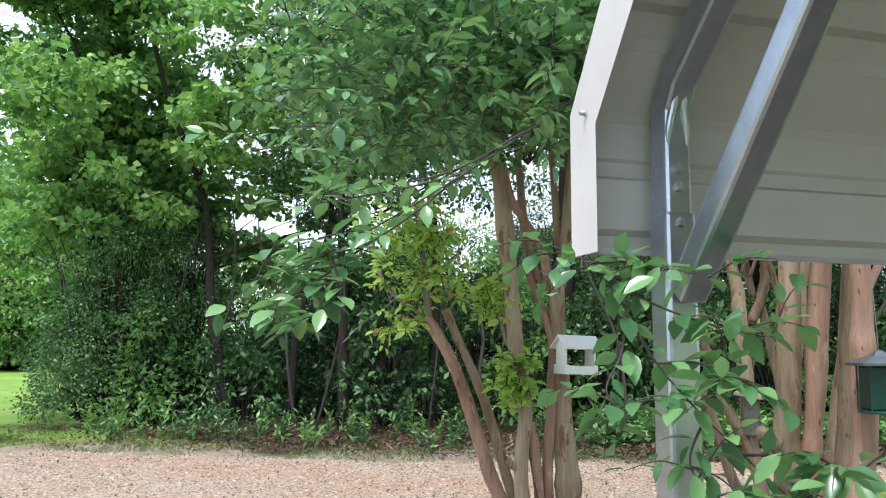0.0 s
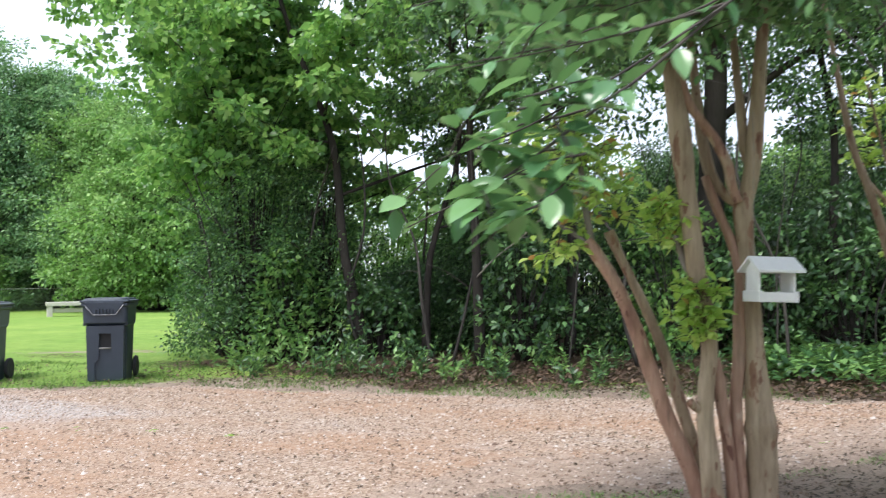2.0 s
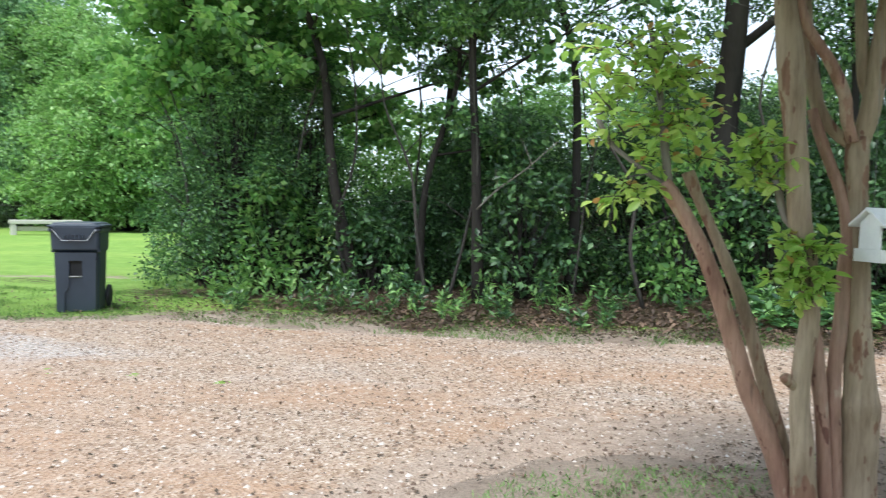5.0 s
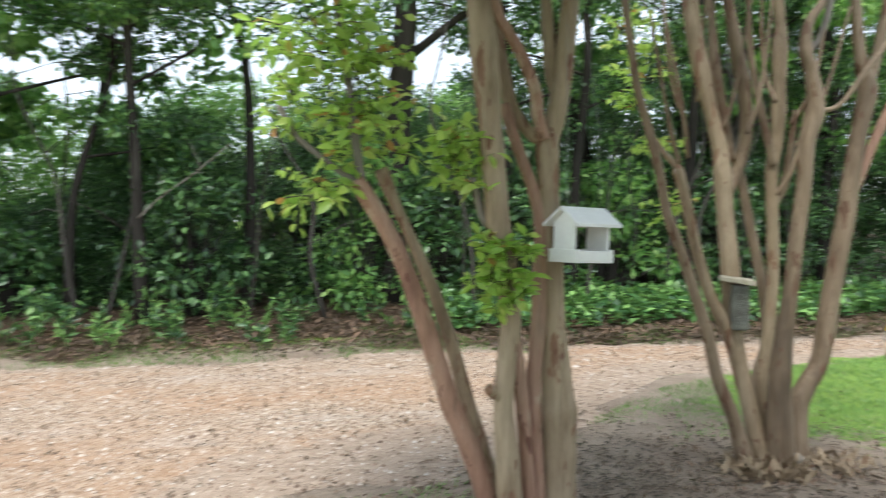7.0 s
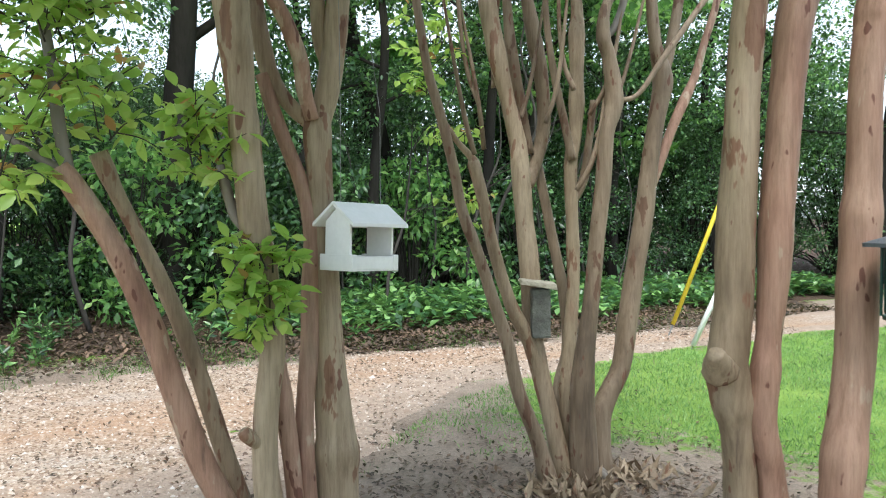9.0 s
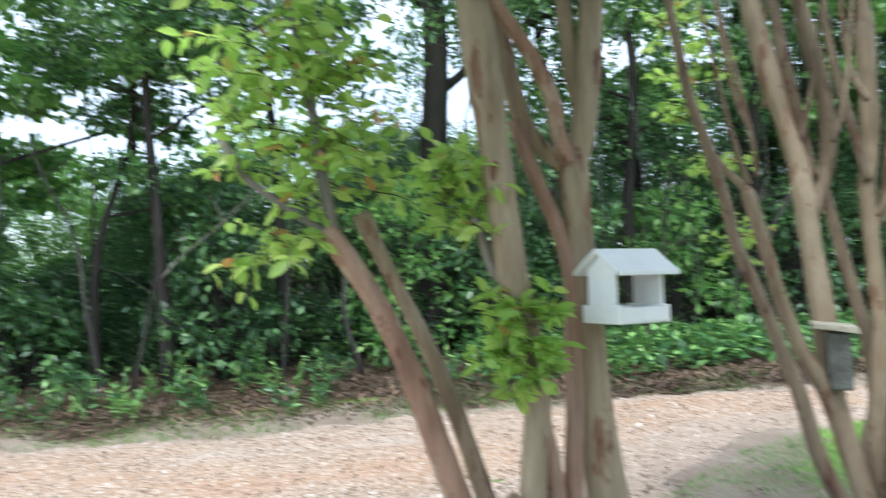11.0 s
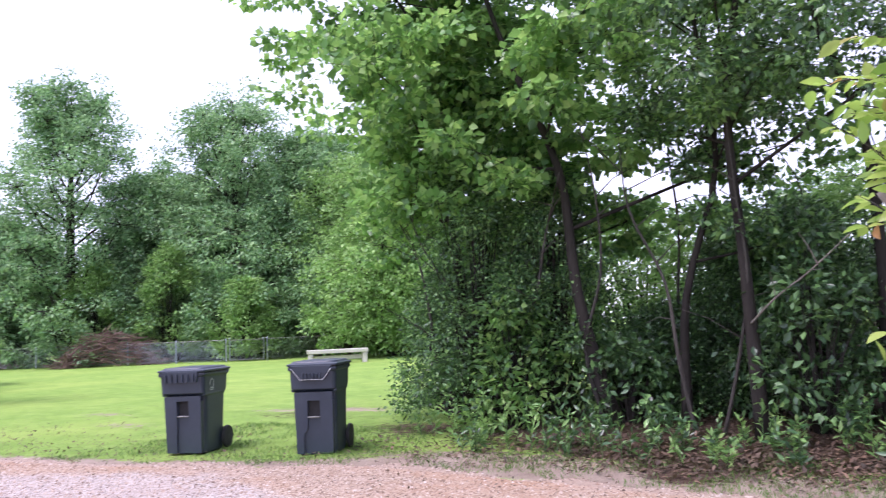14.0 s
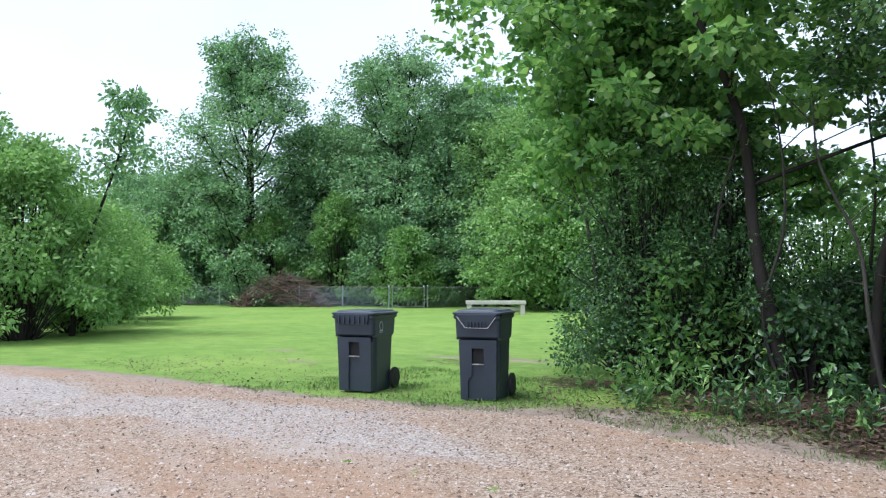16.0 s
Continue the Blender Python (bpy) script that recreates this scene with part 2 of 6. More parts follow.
def gravel_material():
    m, n, l, b = shader("gravel_and_clay", 0.95, 0.0, 0.25)
    co = n.new("ShaderNodeTexCoord")
    vo = n.new("ShaderNodeTexVoronoi")
    vo.inputs["Scale"].default_value = 62
    l.new(co.outputs["Object"], vo.inputs["Vector"])
    stone = ramp(n, l, vo.outputs["Color"], [(0.1, (0.113, 0.078, 0.057)), (0.4, (0.296, 0.224, 0.165)), (0.75, (0.426, 0.352, 0.283)), (1.0, (0.574, 0.522, 0.47))])
    clay = ramp(n, l, noise_node(n, l, 9, 6, 0.7), [(0.3, (0.296, 0.178, 0.109)), (0.7, (0.392, 0.261, 0.174))])
    where = noise_node(n, l, 0.55, 5, 0.65, stretch=(0.6, 1.2, 1))
    col = mixed(n, l, ramp(n, l, where, [(0.42, (0.15, 0.15, 0.15)), (0.6, (0.8, 0.8, 0.8))]), stone, clay)
    pale = ramp(n, l, noise_node(n, l, 0.4, 4, 0.6, stretch=(0.7, 1.5, 1)), [(0.55, (0, 0, 0)), (0.7, (0.6, 0.6, 0.6))])
    col = mixed(n, l, pale, col, (0.435, 0.396, 0.365))
    washed = n.new("ShaderNodeAttribute")
    washed.attribute_name = "washed"
    grey = ramp(n, l, vo.outputs["Color"], [(0.1, (0.191, 0.178, 0.17)), (0.5, (0.383, 0.365, 0.352)), (1.0, (0.557, 0.539, 0.531))])
    wash = n.new("ShaderNodeMath")
    wash.operation = "MULTIPLY_ADD"
    l.new(noise_node(n, l, 4, 6, 0.75), wash.inputs[0])
    wash.inputs[1].default_value = 0.8
    l.new(washed.outputs["Fac"], wash.inputs[2])
    col = mixed(n, l, ramp(n, l, wash.outputs[0], [(0.7, (0, 0, 0)), (1.35, (0.62, 0.62, 0.62))]), col, grey)
    at = n.new("ShaderNodeAttribute")
    at.attribute_name = "worn"
    rim = n.new("ShaderNodeMath")
    rim.operation = "MULTIPLY_ADD"
    l.new(noise_node(n, l, 5, 6, 0.75), rim.inputs[0])
    rim.inputs[1].default_value = 1.2
    l.new(at.outputs["Fac"], rim.inputs[2])
    dirt = ramp(n, l, noise_node(n, l, 14, 5, 0.7), [(0.3, (0.252, 0.191, 0.146)), (0.7, (0.383, 0.304, 0.244))])
    col = mixed(n, l, ramp(n, l, rim.outputs[0], [(0.85, (0, 0, 0)), (1.25, (0.9, 0.9, 0.9))]), col, dirt)
    damp = noise_node(n, l, 11, 5, 0.75)
    col = mixed(n, l, ramp(n, l, damp, [(0.62, (0, 0, 0)), (0.72, (0.6, 0.6, 0.6))]), col, (0.122, 0.083, 0.061))
    l.new(col, b.inputs["Base Color"])
    bump(n, l, b, vo.outputs["Distance"], 0.8, 0.012)
    return m


GROUND = ground_material()
GRAVEL = gravel_material()


def stone_material():
    m, n, l, b = shader("loose_stone", 0.9, 0.0, 0.3)
    geo = n.new("ShaderNodeNewGeometry")
    col = ramp(n, l, geo.outputs["Random Per Island"], [(0.0, (0.09, 0.06, 0.045)), (0.3, (0.25, 0.175, 0.128)), (0.75, (0.43, 0.345, 0.275)), (1.0, (0.5, 0.455, 0.415))])
    l.new(col, b.inputs["Base Color"])
    return m


STONE = stone_material()


# ---------------------------------------------------------------- shape helpers
class Shape:
    """Vertices and faces gathered for one mesh."""

    def __init__(self):
        self.v, self.f = [], []

    def add(self, verts, faces):
        k = len(self.v)
        self.v += [tuple(p) for p in verts]
        self.f += [tuple(i + k for i in q) for q in faces]

    def tube(self, points, radii, sides=8, closed=True, lump=0.0, seed=0):
        pts = [Vector(p) for p in points]
        rg = random.Random(seed)
        start = len(self.v)
        side = None
        for i, p in enumerate(pts):
            way = (pts[min(i + 1, len(pts) - 1)] - pts[max(i - 1, 0)]).normalized()
            if side is None:
                side = way.orthogonal().normalized()
            side = (side - way * side.dot(way)).normalized()
            up = way.cross(side)
            for s in range(sides):
                a = 2 * math.pi * s / sides
                r = radii[i] * (1 + lump * (rg.random() - 0.5))
                self.v.append(tuple(p + (side * math.cos(a) + up * math.sin(a)) * r))
        for i in range(len(pts) - 1):
            for s in range(sides):
                a, b = start + i * sides + s, start + i * sides + (s + 1) % sides
                self.f.append((a, b, b + sides, a + sides))
        if closed:
            self.f.append(tuple(range(start + sides - 1, start - 1, -1)))
            e = start + (len(pts) - 1) * sides
            self.f.append(tuple(range(e, e + sides)))

    def box(self, lo, hi, m=None):
        c = [Vector((x, y, z)) for x in (lo[0], hi[0]) for y in (lo[1], hi[1]) for z in (lo[2], hi[2])]
        if m:
            c = [m @ p for p in c]
        self.add(c, [(0, 1, 3, 2), (4, 6, 7, 5), (0, 4, 5, 1), (2, 3, 7, 6), (0, 2, 6, 4), (1, 5, 7, 3)])

    def mesh(self, name, material, smooth=False):
        me = bpy.data.meshes.new(name)
        me.from_pydata(self.v, [], self.f)
        me.materials.append(material)
        if smooth:
            me.polygons.foreach_set("use_smooth", [True] * len(me.polygons))
        me.update()
        return me


def part(name, shape, material, parent, label="", smooth=False, bevel=0.0):
    """One mesh object under a thing or a part."""
    ob = new(name, shape.mesh(name, material, smooth) if isinstance(shape, Shape) else shape)
    if bevel:
        bv = ob.modifiers.new("bevel", "BEVEL")
        bv.width, bv.segments, bv.limit_method = bevel, 2, "ANGLE"
    ob.parent = parent
    return tagged(ob, label) if label else ob


def thing(name, m, label, category, group="", kind=""):
    ob = new(name)
    ob.matrix_world = m
    ob.empty_display_size = 0.1
    return tagged(ob, label, category, group, kind)


def smooth_path(points, radii, steps=5):
    """A Catmull-Rom curve through the points, with the radii carried along."""
    p = [Vector(q) for q in points]
    p = [p[0] * 2 - p[1]] + p + [p[-1] * 2 - p[-2]]
    r = [radii[0]] + list(radii) + [radii[-1]]
    out, rad = [], []
    for i in range(1, len(p) - 2):
        for s in range(steps):
            t = s / steps
            a, b, c, d = p[i - 1], p[i], p[i + 1], p[i + 2]
            out.append(0.5 * ((2 * b) + (c - a) * t + (2 * a - 5 * b + 4 * c - d) * t * t + (3 * b - a - 3 * c + d) * t ** 3))
            rad.append(r[i] * (1 - t) + r[i + 1] * t)
    return out + [p[-2]], rad + [r[-2]]


def leaves_mesh(name, material, centres, ways, size, rng, wide=0.42, fine=False, droop=0.3, flat=0.42):
    """Many leaves in one mesh: each a pointed blade folded along its rib. centres, ways: n x 3."""
    c = np.asarray(centres, float)
    n = len(c)
    d = np.asarray(ways, float) + rng.normal(0, 0.45, (n, 3))
    d[:, 2] -= droop
    d /= np.linalg.norm(d, axis=1)[:, None] + 1e-9
    up = rng.normal(0, 1 - flat, (n, 3)) + np.array([0, 0, flat + 0.15])
    side = np.cross(d, up)
    side /= np.linalg.norm(side, axis=1)[:, None] + 1e-9
    up = np.cross(side, d)
    s = size * rng.uniform(0.65, 1.25, n)
    if fine:
        bend = rng.uniform(0.05, 0.3, n)
        rows = [(0.0, 0.0), (0.14, 0.5), (0.36, 0.96), (0.62, 0.94), (0.85, 0.46), (1.0, 0.0)]
        prof = [(0.0, 0.0, 0.0)] + [(a, w * sg, abs(sg) * 0.16 * w) for a, w in rows[1:-1] for sg in (1, 0, -1)] + [(1.0, 0.0, 0.0)]
        faces = [(0, 2, 1), (0, 3, 2)]
        for r in range(3):
            k = 1 + 3 * r
            faces += [(k, k + 1, k + 4, k + 3), (k + 1, k + 2, k + 5, k + 4)]
        faces += [(10, 11, 13), (11, 12, 13)]
    else:
        bend = np.zeros(n)
        prof = [(0, 0, 0), (0.45, 1, 0.18), (1, 0, -0.05), (0.45, -1, 0.18)]
        faces = [(0, 2, 1), (0, 3, 2)]
    k = len(prof)
    v = np.empty((n, k, 3))
    for i, (a, w, h) in enumerate(prof):
        v[:, i] = c + d * (a * s)[:, None] + side * (w * wide * 0.5 * s)[:, None] + up * (h * wide * s - bend * a * a * s)[:, None]
    flat_list = np.array([i for q in faces for i in q])
    sizes = np.array([len(q) for q in faces])
    loops = (flat_list[None] + (np.arange(n) * k)[:, None]).ravel()
    starts = ((np.cumsum(sizes) - sizes)[None] + (np.arange(n) * len(flat_list))[:, None]).ravel()
    me = bpy.data.meshes.new(name)
    me.vertices.add(n * k)
    me.vertices.foreach_set("co", v.ravel())
    me.loops.add(len(loops))
    me.loops.foreach_set("vertex_index", loops.astype(np.int32))
    me.polygons.add(len(starts))
    me.polygons.foreach_set("loop_start", starts.astype(np.int32))
    me.materials.append(material)
    me.update(calc_edges=True)
    if fine:
        me.polygons.foreach_set("use_smooth", [True] * len(starts))
    return me


def clumps(rng, tips, per, radius, squash=0.55):
    """Points and outward ways of leaves scattered round the twig tips."""
    tips = np.asarray(tips, float)
    k = np.repeat(np.arange(len(tips)), per)
    off = rng.normal(0, 1, (len(k), 3))
    off /= np.linalg.norm(off, axis=1)[:, None]
    way = off.copy()
    off *= (rng.uniform(0.15, 1, len(k)) ** 0.6)[:, None] * radius * rng.uniform(0.6, 1.2, len(tips))[k][:, None]
    off[:, 2] *= squash
    return tips[k] + off, way


# ---------------------------------------------------------------- ground and driveway
def far_edge(x):
    """Where the gravel ends towards the woods and the lawn."""
    return 8.75 + 0.1 * np.sin(x * 0.9) + np.where(x < -5, (x + 5) * 0.24, 0) * 0.9 + np.where(x > 3, (x - 3) * 0.06, 0)


def near_edge(x):
    """Where it ends towards the trees by the carport."""
    return np.interp(x, [-60, -3, -1.2, -0.7, 0.2, 1.2, 2.2, 3.0, 4.5, 7, 60], [-14, 1.0, 4.1, 4.95, 5.2, 6.0, 6.9, 7.3, 7.75, 7.95, 8.6])


def wobble(x, y, f, a):
    return a * (np.sin(x * f + 1.3 * np.sin(y * f * 0.7)) + np.sin(y * f * 1.3 + 2 + 1.1 * np.sin(x * f * 1.9))) * 0.5


def grid_mesh(name, xs, ys, height, material):
    gx, gy = np.meshgrid(xs, ys)
    v = np.stack([gx, gy, height(gx, gy)], -1).reshape(-1, 3)
    w = len(xs)
    i = (np.arange(len(ys) - 1)[:, None] * w + np.arange(w - 1)[None]).ravel()
    me = bpy.data.meshes.new(name)
    me.from_pydata(v.tolist(), [], np.stack([i, i + 1, i + w + 1, i + w], -1).tolist())
    me.materials.append(material)
    me.polygons.foreach_set("use_smooth", [True] * len(me.polygons))
    me.update()
    return me, v


def ground_height(x, y):
    z = wobble(x, y, 0.8, 0.012) + wobble(x, y, 3.1, 0.008)
    bank = np.clip((y - far_edge(x) - 0.2) / 2.5, 0, 1) * np.clip((x + 6.5) / 2, 0, 1)
    return z + 0.12 * bank * bank + 0.2 * np.clip((y - 14) / 6, 0, 1) * np.clip((x + 8) / 3, 0, 1)


def axis(parts):
    return np.concatenate([np.arange(a, b, s) for a, b, s in parts] + [[parts[-1][1]]])


def build_ground():
    xs = axis([(-1500, -80, 355), (-80, -26, 4.5), (-26, -10, 0.4), (-10, 10, 0.125), (10, 30, 0.8), (30, 90, 6), (90, 1500, 352.5)])
    ys = axis([(-1500, -60, 360), (-60, -4, 4), (-4, 2, 0.3), (2, 15, 0.125), (15, 45, 0.8), (45, 85, 5), (85, 1500, 353.75)])
    me, v = grid_mesh("ground", xs, ys, ground_height, GROUND)
    x, y = v[:, 0], v[:, 1]
    litter = np.clip((y - far_edge(x) - 0.35 + wobble(x, y, 1.7, 0.5)) / 0.6, 0, 1) * np.clip((x + 5.6 + wobble(x, y, 1.1, 0.8)) / 1.6, 0, 1)
    litter = np.maximum(litter, np.clip((y - far_edge(x) + 0.1 + wobble(x, y, 2.3, 0.3)) / 0.4, 0, 1) * np.clip((x - 0.2 + wobble(x, y, 1.4, 0.6)) / 1.2, 0, 1) * np.clip((7 - x) / 3, 0, 1))
    under = np.exp(-(((x + 6.3) / 1.3) ** 2 + ((y - 11.2) / 0.9) ** 2)) * 0.7
    piles = np.exp(-(((x + 9.5) / 2.2) ** 2 + ((y - 12.2) / 0.8) ** 2)) * 0.5
    roots = np.exp(-(((x - 0.4) / 1.5) ** 2 + ((y - 4.5) / 0.9) ** 2)) * 0.5 + np.exp(-(((x - 1.8) / 1.5) ** 2 + ((y - 4.6) / 1.4) ** 2)) * 1.0
    verge = np.clip(1 - np.abs(y - far_edge(x)) / 0.45, 0, 1) * 0.75 + np.clip(1 - np.abs(y - near_edge(x)) / 0.6, 0, 1) * 0.5 + np.clip(1 - np.abs(y - far_edge(x) - 0.6) / 0.9, 0, 1) * 0.75 * np.clip((x + 7.5) / 2.5, 0.3, 1)
    bald = sum(np.exp(-(((x - a) / 1.3) ** 2 + ((y - b) / 0.5) ** 2)) * 0.52 for a, b in ((-13.6, 11.5), (-10.4, 12.8), (-11.6, 10.4), (-8.8, 13.2), (-18.5, 15.4)))
    yard = np.clip((3.4 - y + wobble(x, y, 1.5, 0.6)) / 1.0, 0, 1) * np.clip((x + 4) / 2, 0, 1) * np.clip((7 - x) / 2, 0, 1)
    bare = np.clip(1.1 - np.abs(y - near_edge(x) + 0.3) / 0.9, 0, 1) * np.clip((3.2 - x) / 1.5, 0, 1)
    for name, val in (("soil", np.clip(roots + bald + verge + yard + bare * 0.8, 0, 1)), ("litter", np.clip(litter + under + piles, 0, 1))):
        me.attributes.new(name, "FLOAT", "POINT").data.foreach_set("value", val.astype(np.float32))
    tagged(new("ground", me), "mown green lawn with bare soil and leaf litter", "ground", kind="structure")

    def height(px, py):
        inside = np.minimum(far_edge(px) - py, py - near_edge(px)) + wobble(px, py, 2.4, 0.16) + wobble(px, py, 7.0, 0.09)
        rut = 0.012 * np.cos((py - 0.1 * px) * 2.4)
        return ground_height(px, py) + np.clip(inside * 0.09, -0.05, 0.016) + np.clip(inside, 0, 0.6) / 0.6 * (rut + wobble(px, py, 9, 0.005))

    me, v = grid_mesh("driveway", axis([(-24, -9, 0.3), (-9, 8, 0.1), (8, 24, 0.4)]), axis([(-8, 2, 0.4), (2, 10.5, 0.08)]), height, GRAVEL)
    x, y = v[:, 0], v[:, 1]
    worn = np.clip(1 - np.minimum((far_edge(x) - y) / 0.35, (y - near_edge(x)) / (0.35 + 1.0 * np.clip((3.4 - x) / 1.5, 0, 1))), 0, 1)
    me.attributes.new("worn", "FLOAT", "POINT").data.foreach_set("value", worn.astype(np.float32))
    streak = np.exp(-((y - np.interp(x, [-10.0, -8.4, -6.2, -4.3], [5.4, 6.4, 6.9, 6.7]) + wobble(x, y, 1.9, 0.25)) / (0.42 + 0.5 * np.clip((-3.5 - x) / 3, 0, 1))) ** 2) * np.clip((-3.2 - x) / 2.5, 0, 1)
    me.attributes.new("washed", "FLOAT", "POINT").data.foreach_set("value", streak.astype(np.float32))
    tagged(new("road", me), "tan gravel and red clay driveway littered with leaves", "driveway", kind="structure")
    return height


gravel_height = build_ground()


# ---------------------------------------------------------------- trees
def woodland_tree(name, x, y, tall, girth, crown_from, spread, seed, leaf, label, leaf_size=0.12, tips=110, per=170, lean=(0.0, 0.0), clump=0.7, bark=None, category="tree", limbs=9, droop=0.3, broad=0.6, layer=0.55):
    rg, rng = random.Random(seed), np.random.default_rng(seed)
    root = thing(name, pose(x, y, float(ground_height(np.array(x), np.array(y))) - 0.03), label, category)
    wood = Shape()
    top = Vector((lean[0], lean[1], tall))
    knots = [Vector((0, 0, 0))]
    for i in range(1, 6):
        t = i / 5
        knots.append(Vector((top.x * t ** 1.4, top.y * t ** 1.4, tall * t)) + Vector((rg.uniform(-1, 1), rg.uniform(-1, 1), 0)) * 0.035 * tall * (0.4 if i == 1 else 1))
    path, rad = smooth_path(knots, [girth * (1.25 if i == 0 else (1 - 0.17 * i)) for i in range(6)], 4)
    wood.tube(path, rad, 8, lump=0.1, seed=seed)
    ends = []
    for i in range(limbs):
        t = crown_from + (1 - crown_from) * (i + rg.random()) / limbs * 0.95
        k = min(int(t * (len(path) - 1)), len(path) - 2)
        o = path[k]
        a = i * 2.4 + rg.uniform(-0.5, 0.5)
        reach = spread * (1.05 - 0.75 * max(0.0, (t - crown_from) / (1 - crown_from)) ** 1.5) * rg.uniform(0.65, 1.15)
        rise = reach * rg.uniform(0.15, 0.7)
        e = o + Vector((math.cos(a) * reach, math.sin(a) * reach, rise))
        mid = o.lerp(e, 0.5) + Vector((0, 0, reach * rg.uniform(-0.05, 0.15)))
        p, r = smooth_path([o, mid, e], [rad[k] * 0.45, rad[k] * 0.28, rad[k] * 0.08], 4)
        wood.tube(p, r, 5, lump=0.1, seed=i)
        for j in range(max(2, tips // limbs)):
            q = p[min(len(p) - 1, int(len(p) * rg.uniform(0.3, 1.0)))]
            f = q + Vector((rg.gauss(0, 1), rg.gauss(0, 1), rg.gauss(0.1, 0.6))) * reach * 0.28
            wood.tube([q, q.lerp(f, 0.5) + Vector((0, 0, 0.03)), f], [rad[k] * 0.1, rad[k] * 0.07, 0.004], 3, closed=False)
            ends.append(f)
    part("trunk", wood, bark or BARK_WOOD, root, smooth=True)
    c, w = clumps(rng, ends, per, clump, layer)
    part("crown", leaves_mesh("crown", leaf, c, w, leaf_size, rng, broad, droop=droop), None, root)
    return root


def shrub(name, x, y, wide, tall, seed, leaf, label, leaf_size=0.08, tips=60, per=170, category="shrub", bark=None, clump=0.4, lean=0.0):
    rg, rng = random.Random(seed), np.random.default_rng(seed)
    root = thing(name, pose(x, y, float(ground_height(np.array(x), np.array(y))) - 0.03), label, category)
    wood, ends = Shape(), []
    for i in range(tips):
        a, rr, hh = rg.uniform(0, 6.28), wide * math.sqrt(rg.random()), tall * rg.uniform(0.12, 1.0)
        rr *= math.sqrt(max(0.05, 1 - (hh / tall) ** 2.2))
        e = Vector((math.cos(a) * rr + lean * hh, math.sin(a) * rr, hh))
        wood.tube([(e.x * 0.15, e.y * 0.15, 0), (e.x * 0.5, e.y * 0.5, hh * 0.6), tuple(e)], [0.018, 0.012, 0.003], 4, closed=False)
        ends.append(e)
    part("trunk", wood, bark or BARK_WOOD, root)
    c, w = clumps(rng, ends, per, clump, 0.7)
    c[:, 2] = np.maximum(c[:, 2], 0.03)
    part("foliage", leaves_mesh("foliage", leaf, c, w, leaf_size, rng, 0.55), None, root)
    return root


def envelope_tree(name, x, y, tall, wide, seed, leaf, label, leaf_size=0.21, boughs=60, per=52, clump=0.75, low=0.08, point=1.7, category="tree"):
    """A full-crowned tree far off: boughs of leaf clumps with gaps between them, and a few uneven leaders."""
    rg, rng = random.Random(seed), np.random.default_rng(seed)
    root = thing(name, pose(x, y, -0.03), label, category)
    wood, ends = Shape(), []
    path, rad = smooth_path([(0, 0, 0), (rg.uniform(-0.3, 0.3), rg.uniform(-0.3, 0.3), tall * 0.5), (0, 0, tall * 0.93)], [0.02 * tall, 0.012 * tall, 0.02], 8)
    wood.tube(path, rad, 8, lump=0.1, seed=seed)
    spots = []
    for i in range(boughs):
        h = low + (0.9 - low) * (i + rg.random()) / boughs
        r = wide * min(1.0, (1 - h) * point * 1.2 + 0.03) ** 0.55 * (0.72 + 0.28 * min(1.0, h * 4))
        a = i * 2.4 + rg.uniform(-0.5, 0.5)
        out = r * rg.uniform(0.25, 1.0) ** 0.7
        spots.append((Vector((math.cos(a) * out, math.sin(a) * out, tall * h)), 0.27 * r + 0.3, 15, 0.6))
    for k in range(5):
        a = rg.uniform(0, 6.28)
        out = 0 if k == 0 else wide * rg.uniform(0.12, 0.34)
        spots.append((Vector((math.cos(a) * out, math.sin(a) * out, tall * ((0.92 if k == 0 else rg.uniform(0.78, 0.9))))), 0.1 * wide + 0.2, 10, 1.7))
    for c, size, count, rise in spots:
        k = min(len(path) - 1, int(max(0.0, c.z / tall - 0.14) * (len(path) - 1)))
        wood.tube([path[k], path[k].lerp(c, 0.55) + Vector((0, 0, -0.03 * tall)), c], [0.07, 0.05, 0.02], 4, closed=False)
        for _ in range(count):
            e = c + Vector((rg.gauss(0, 0.62), rg.gauss(0, 0.62), rg.gauss(0, 0.5) * rise)) * size
            wood.tube([c, c.lerp(e, 0.5) + Vector((0, 0, 0.04)), e], [0.02, 0.014, 0.005], 3, closed=False)
            ends.append(e)
    part("trunk", wood, BARK_WOOD, root)
    c, w = clumps(rng, ends, per, clump, 0.6)
    c[:, 2] = np.maximum(c[:, 2], 0.1)
    part("crown", leaves_mesh("crown", leaf, c, w, leaf_size, rng, 0.6), None, root)
    return root


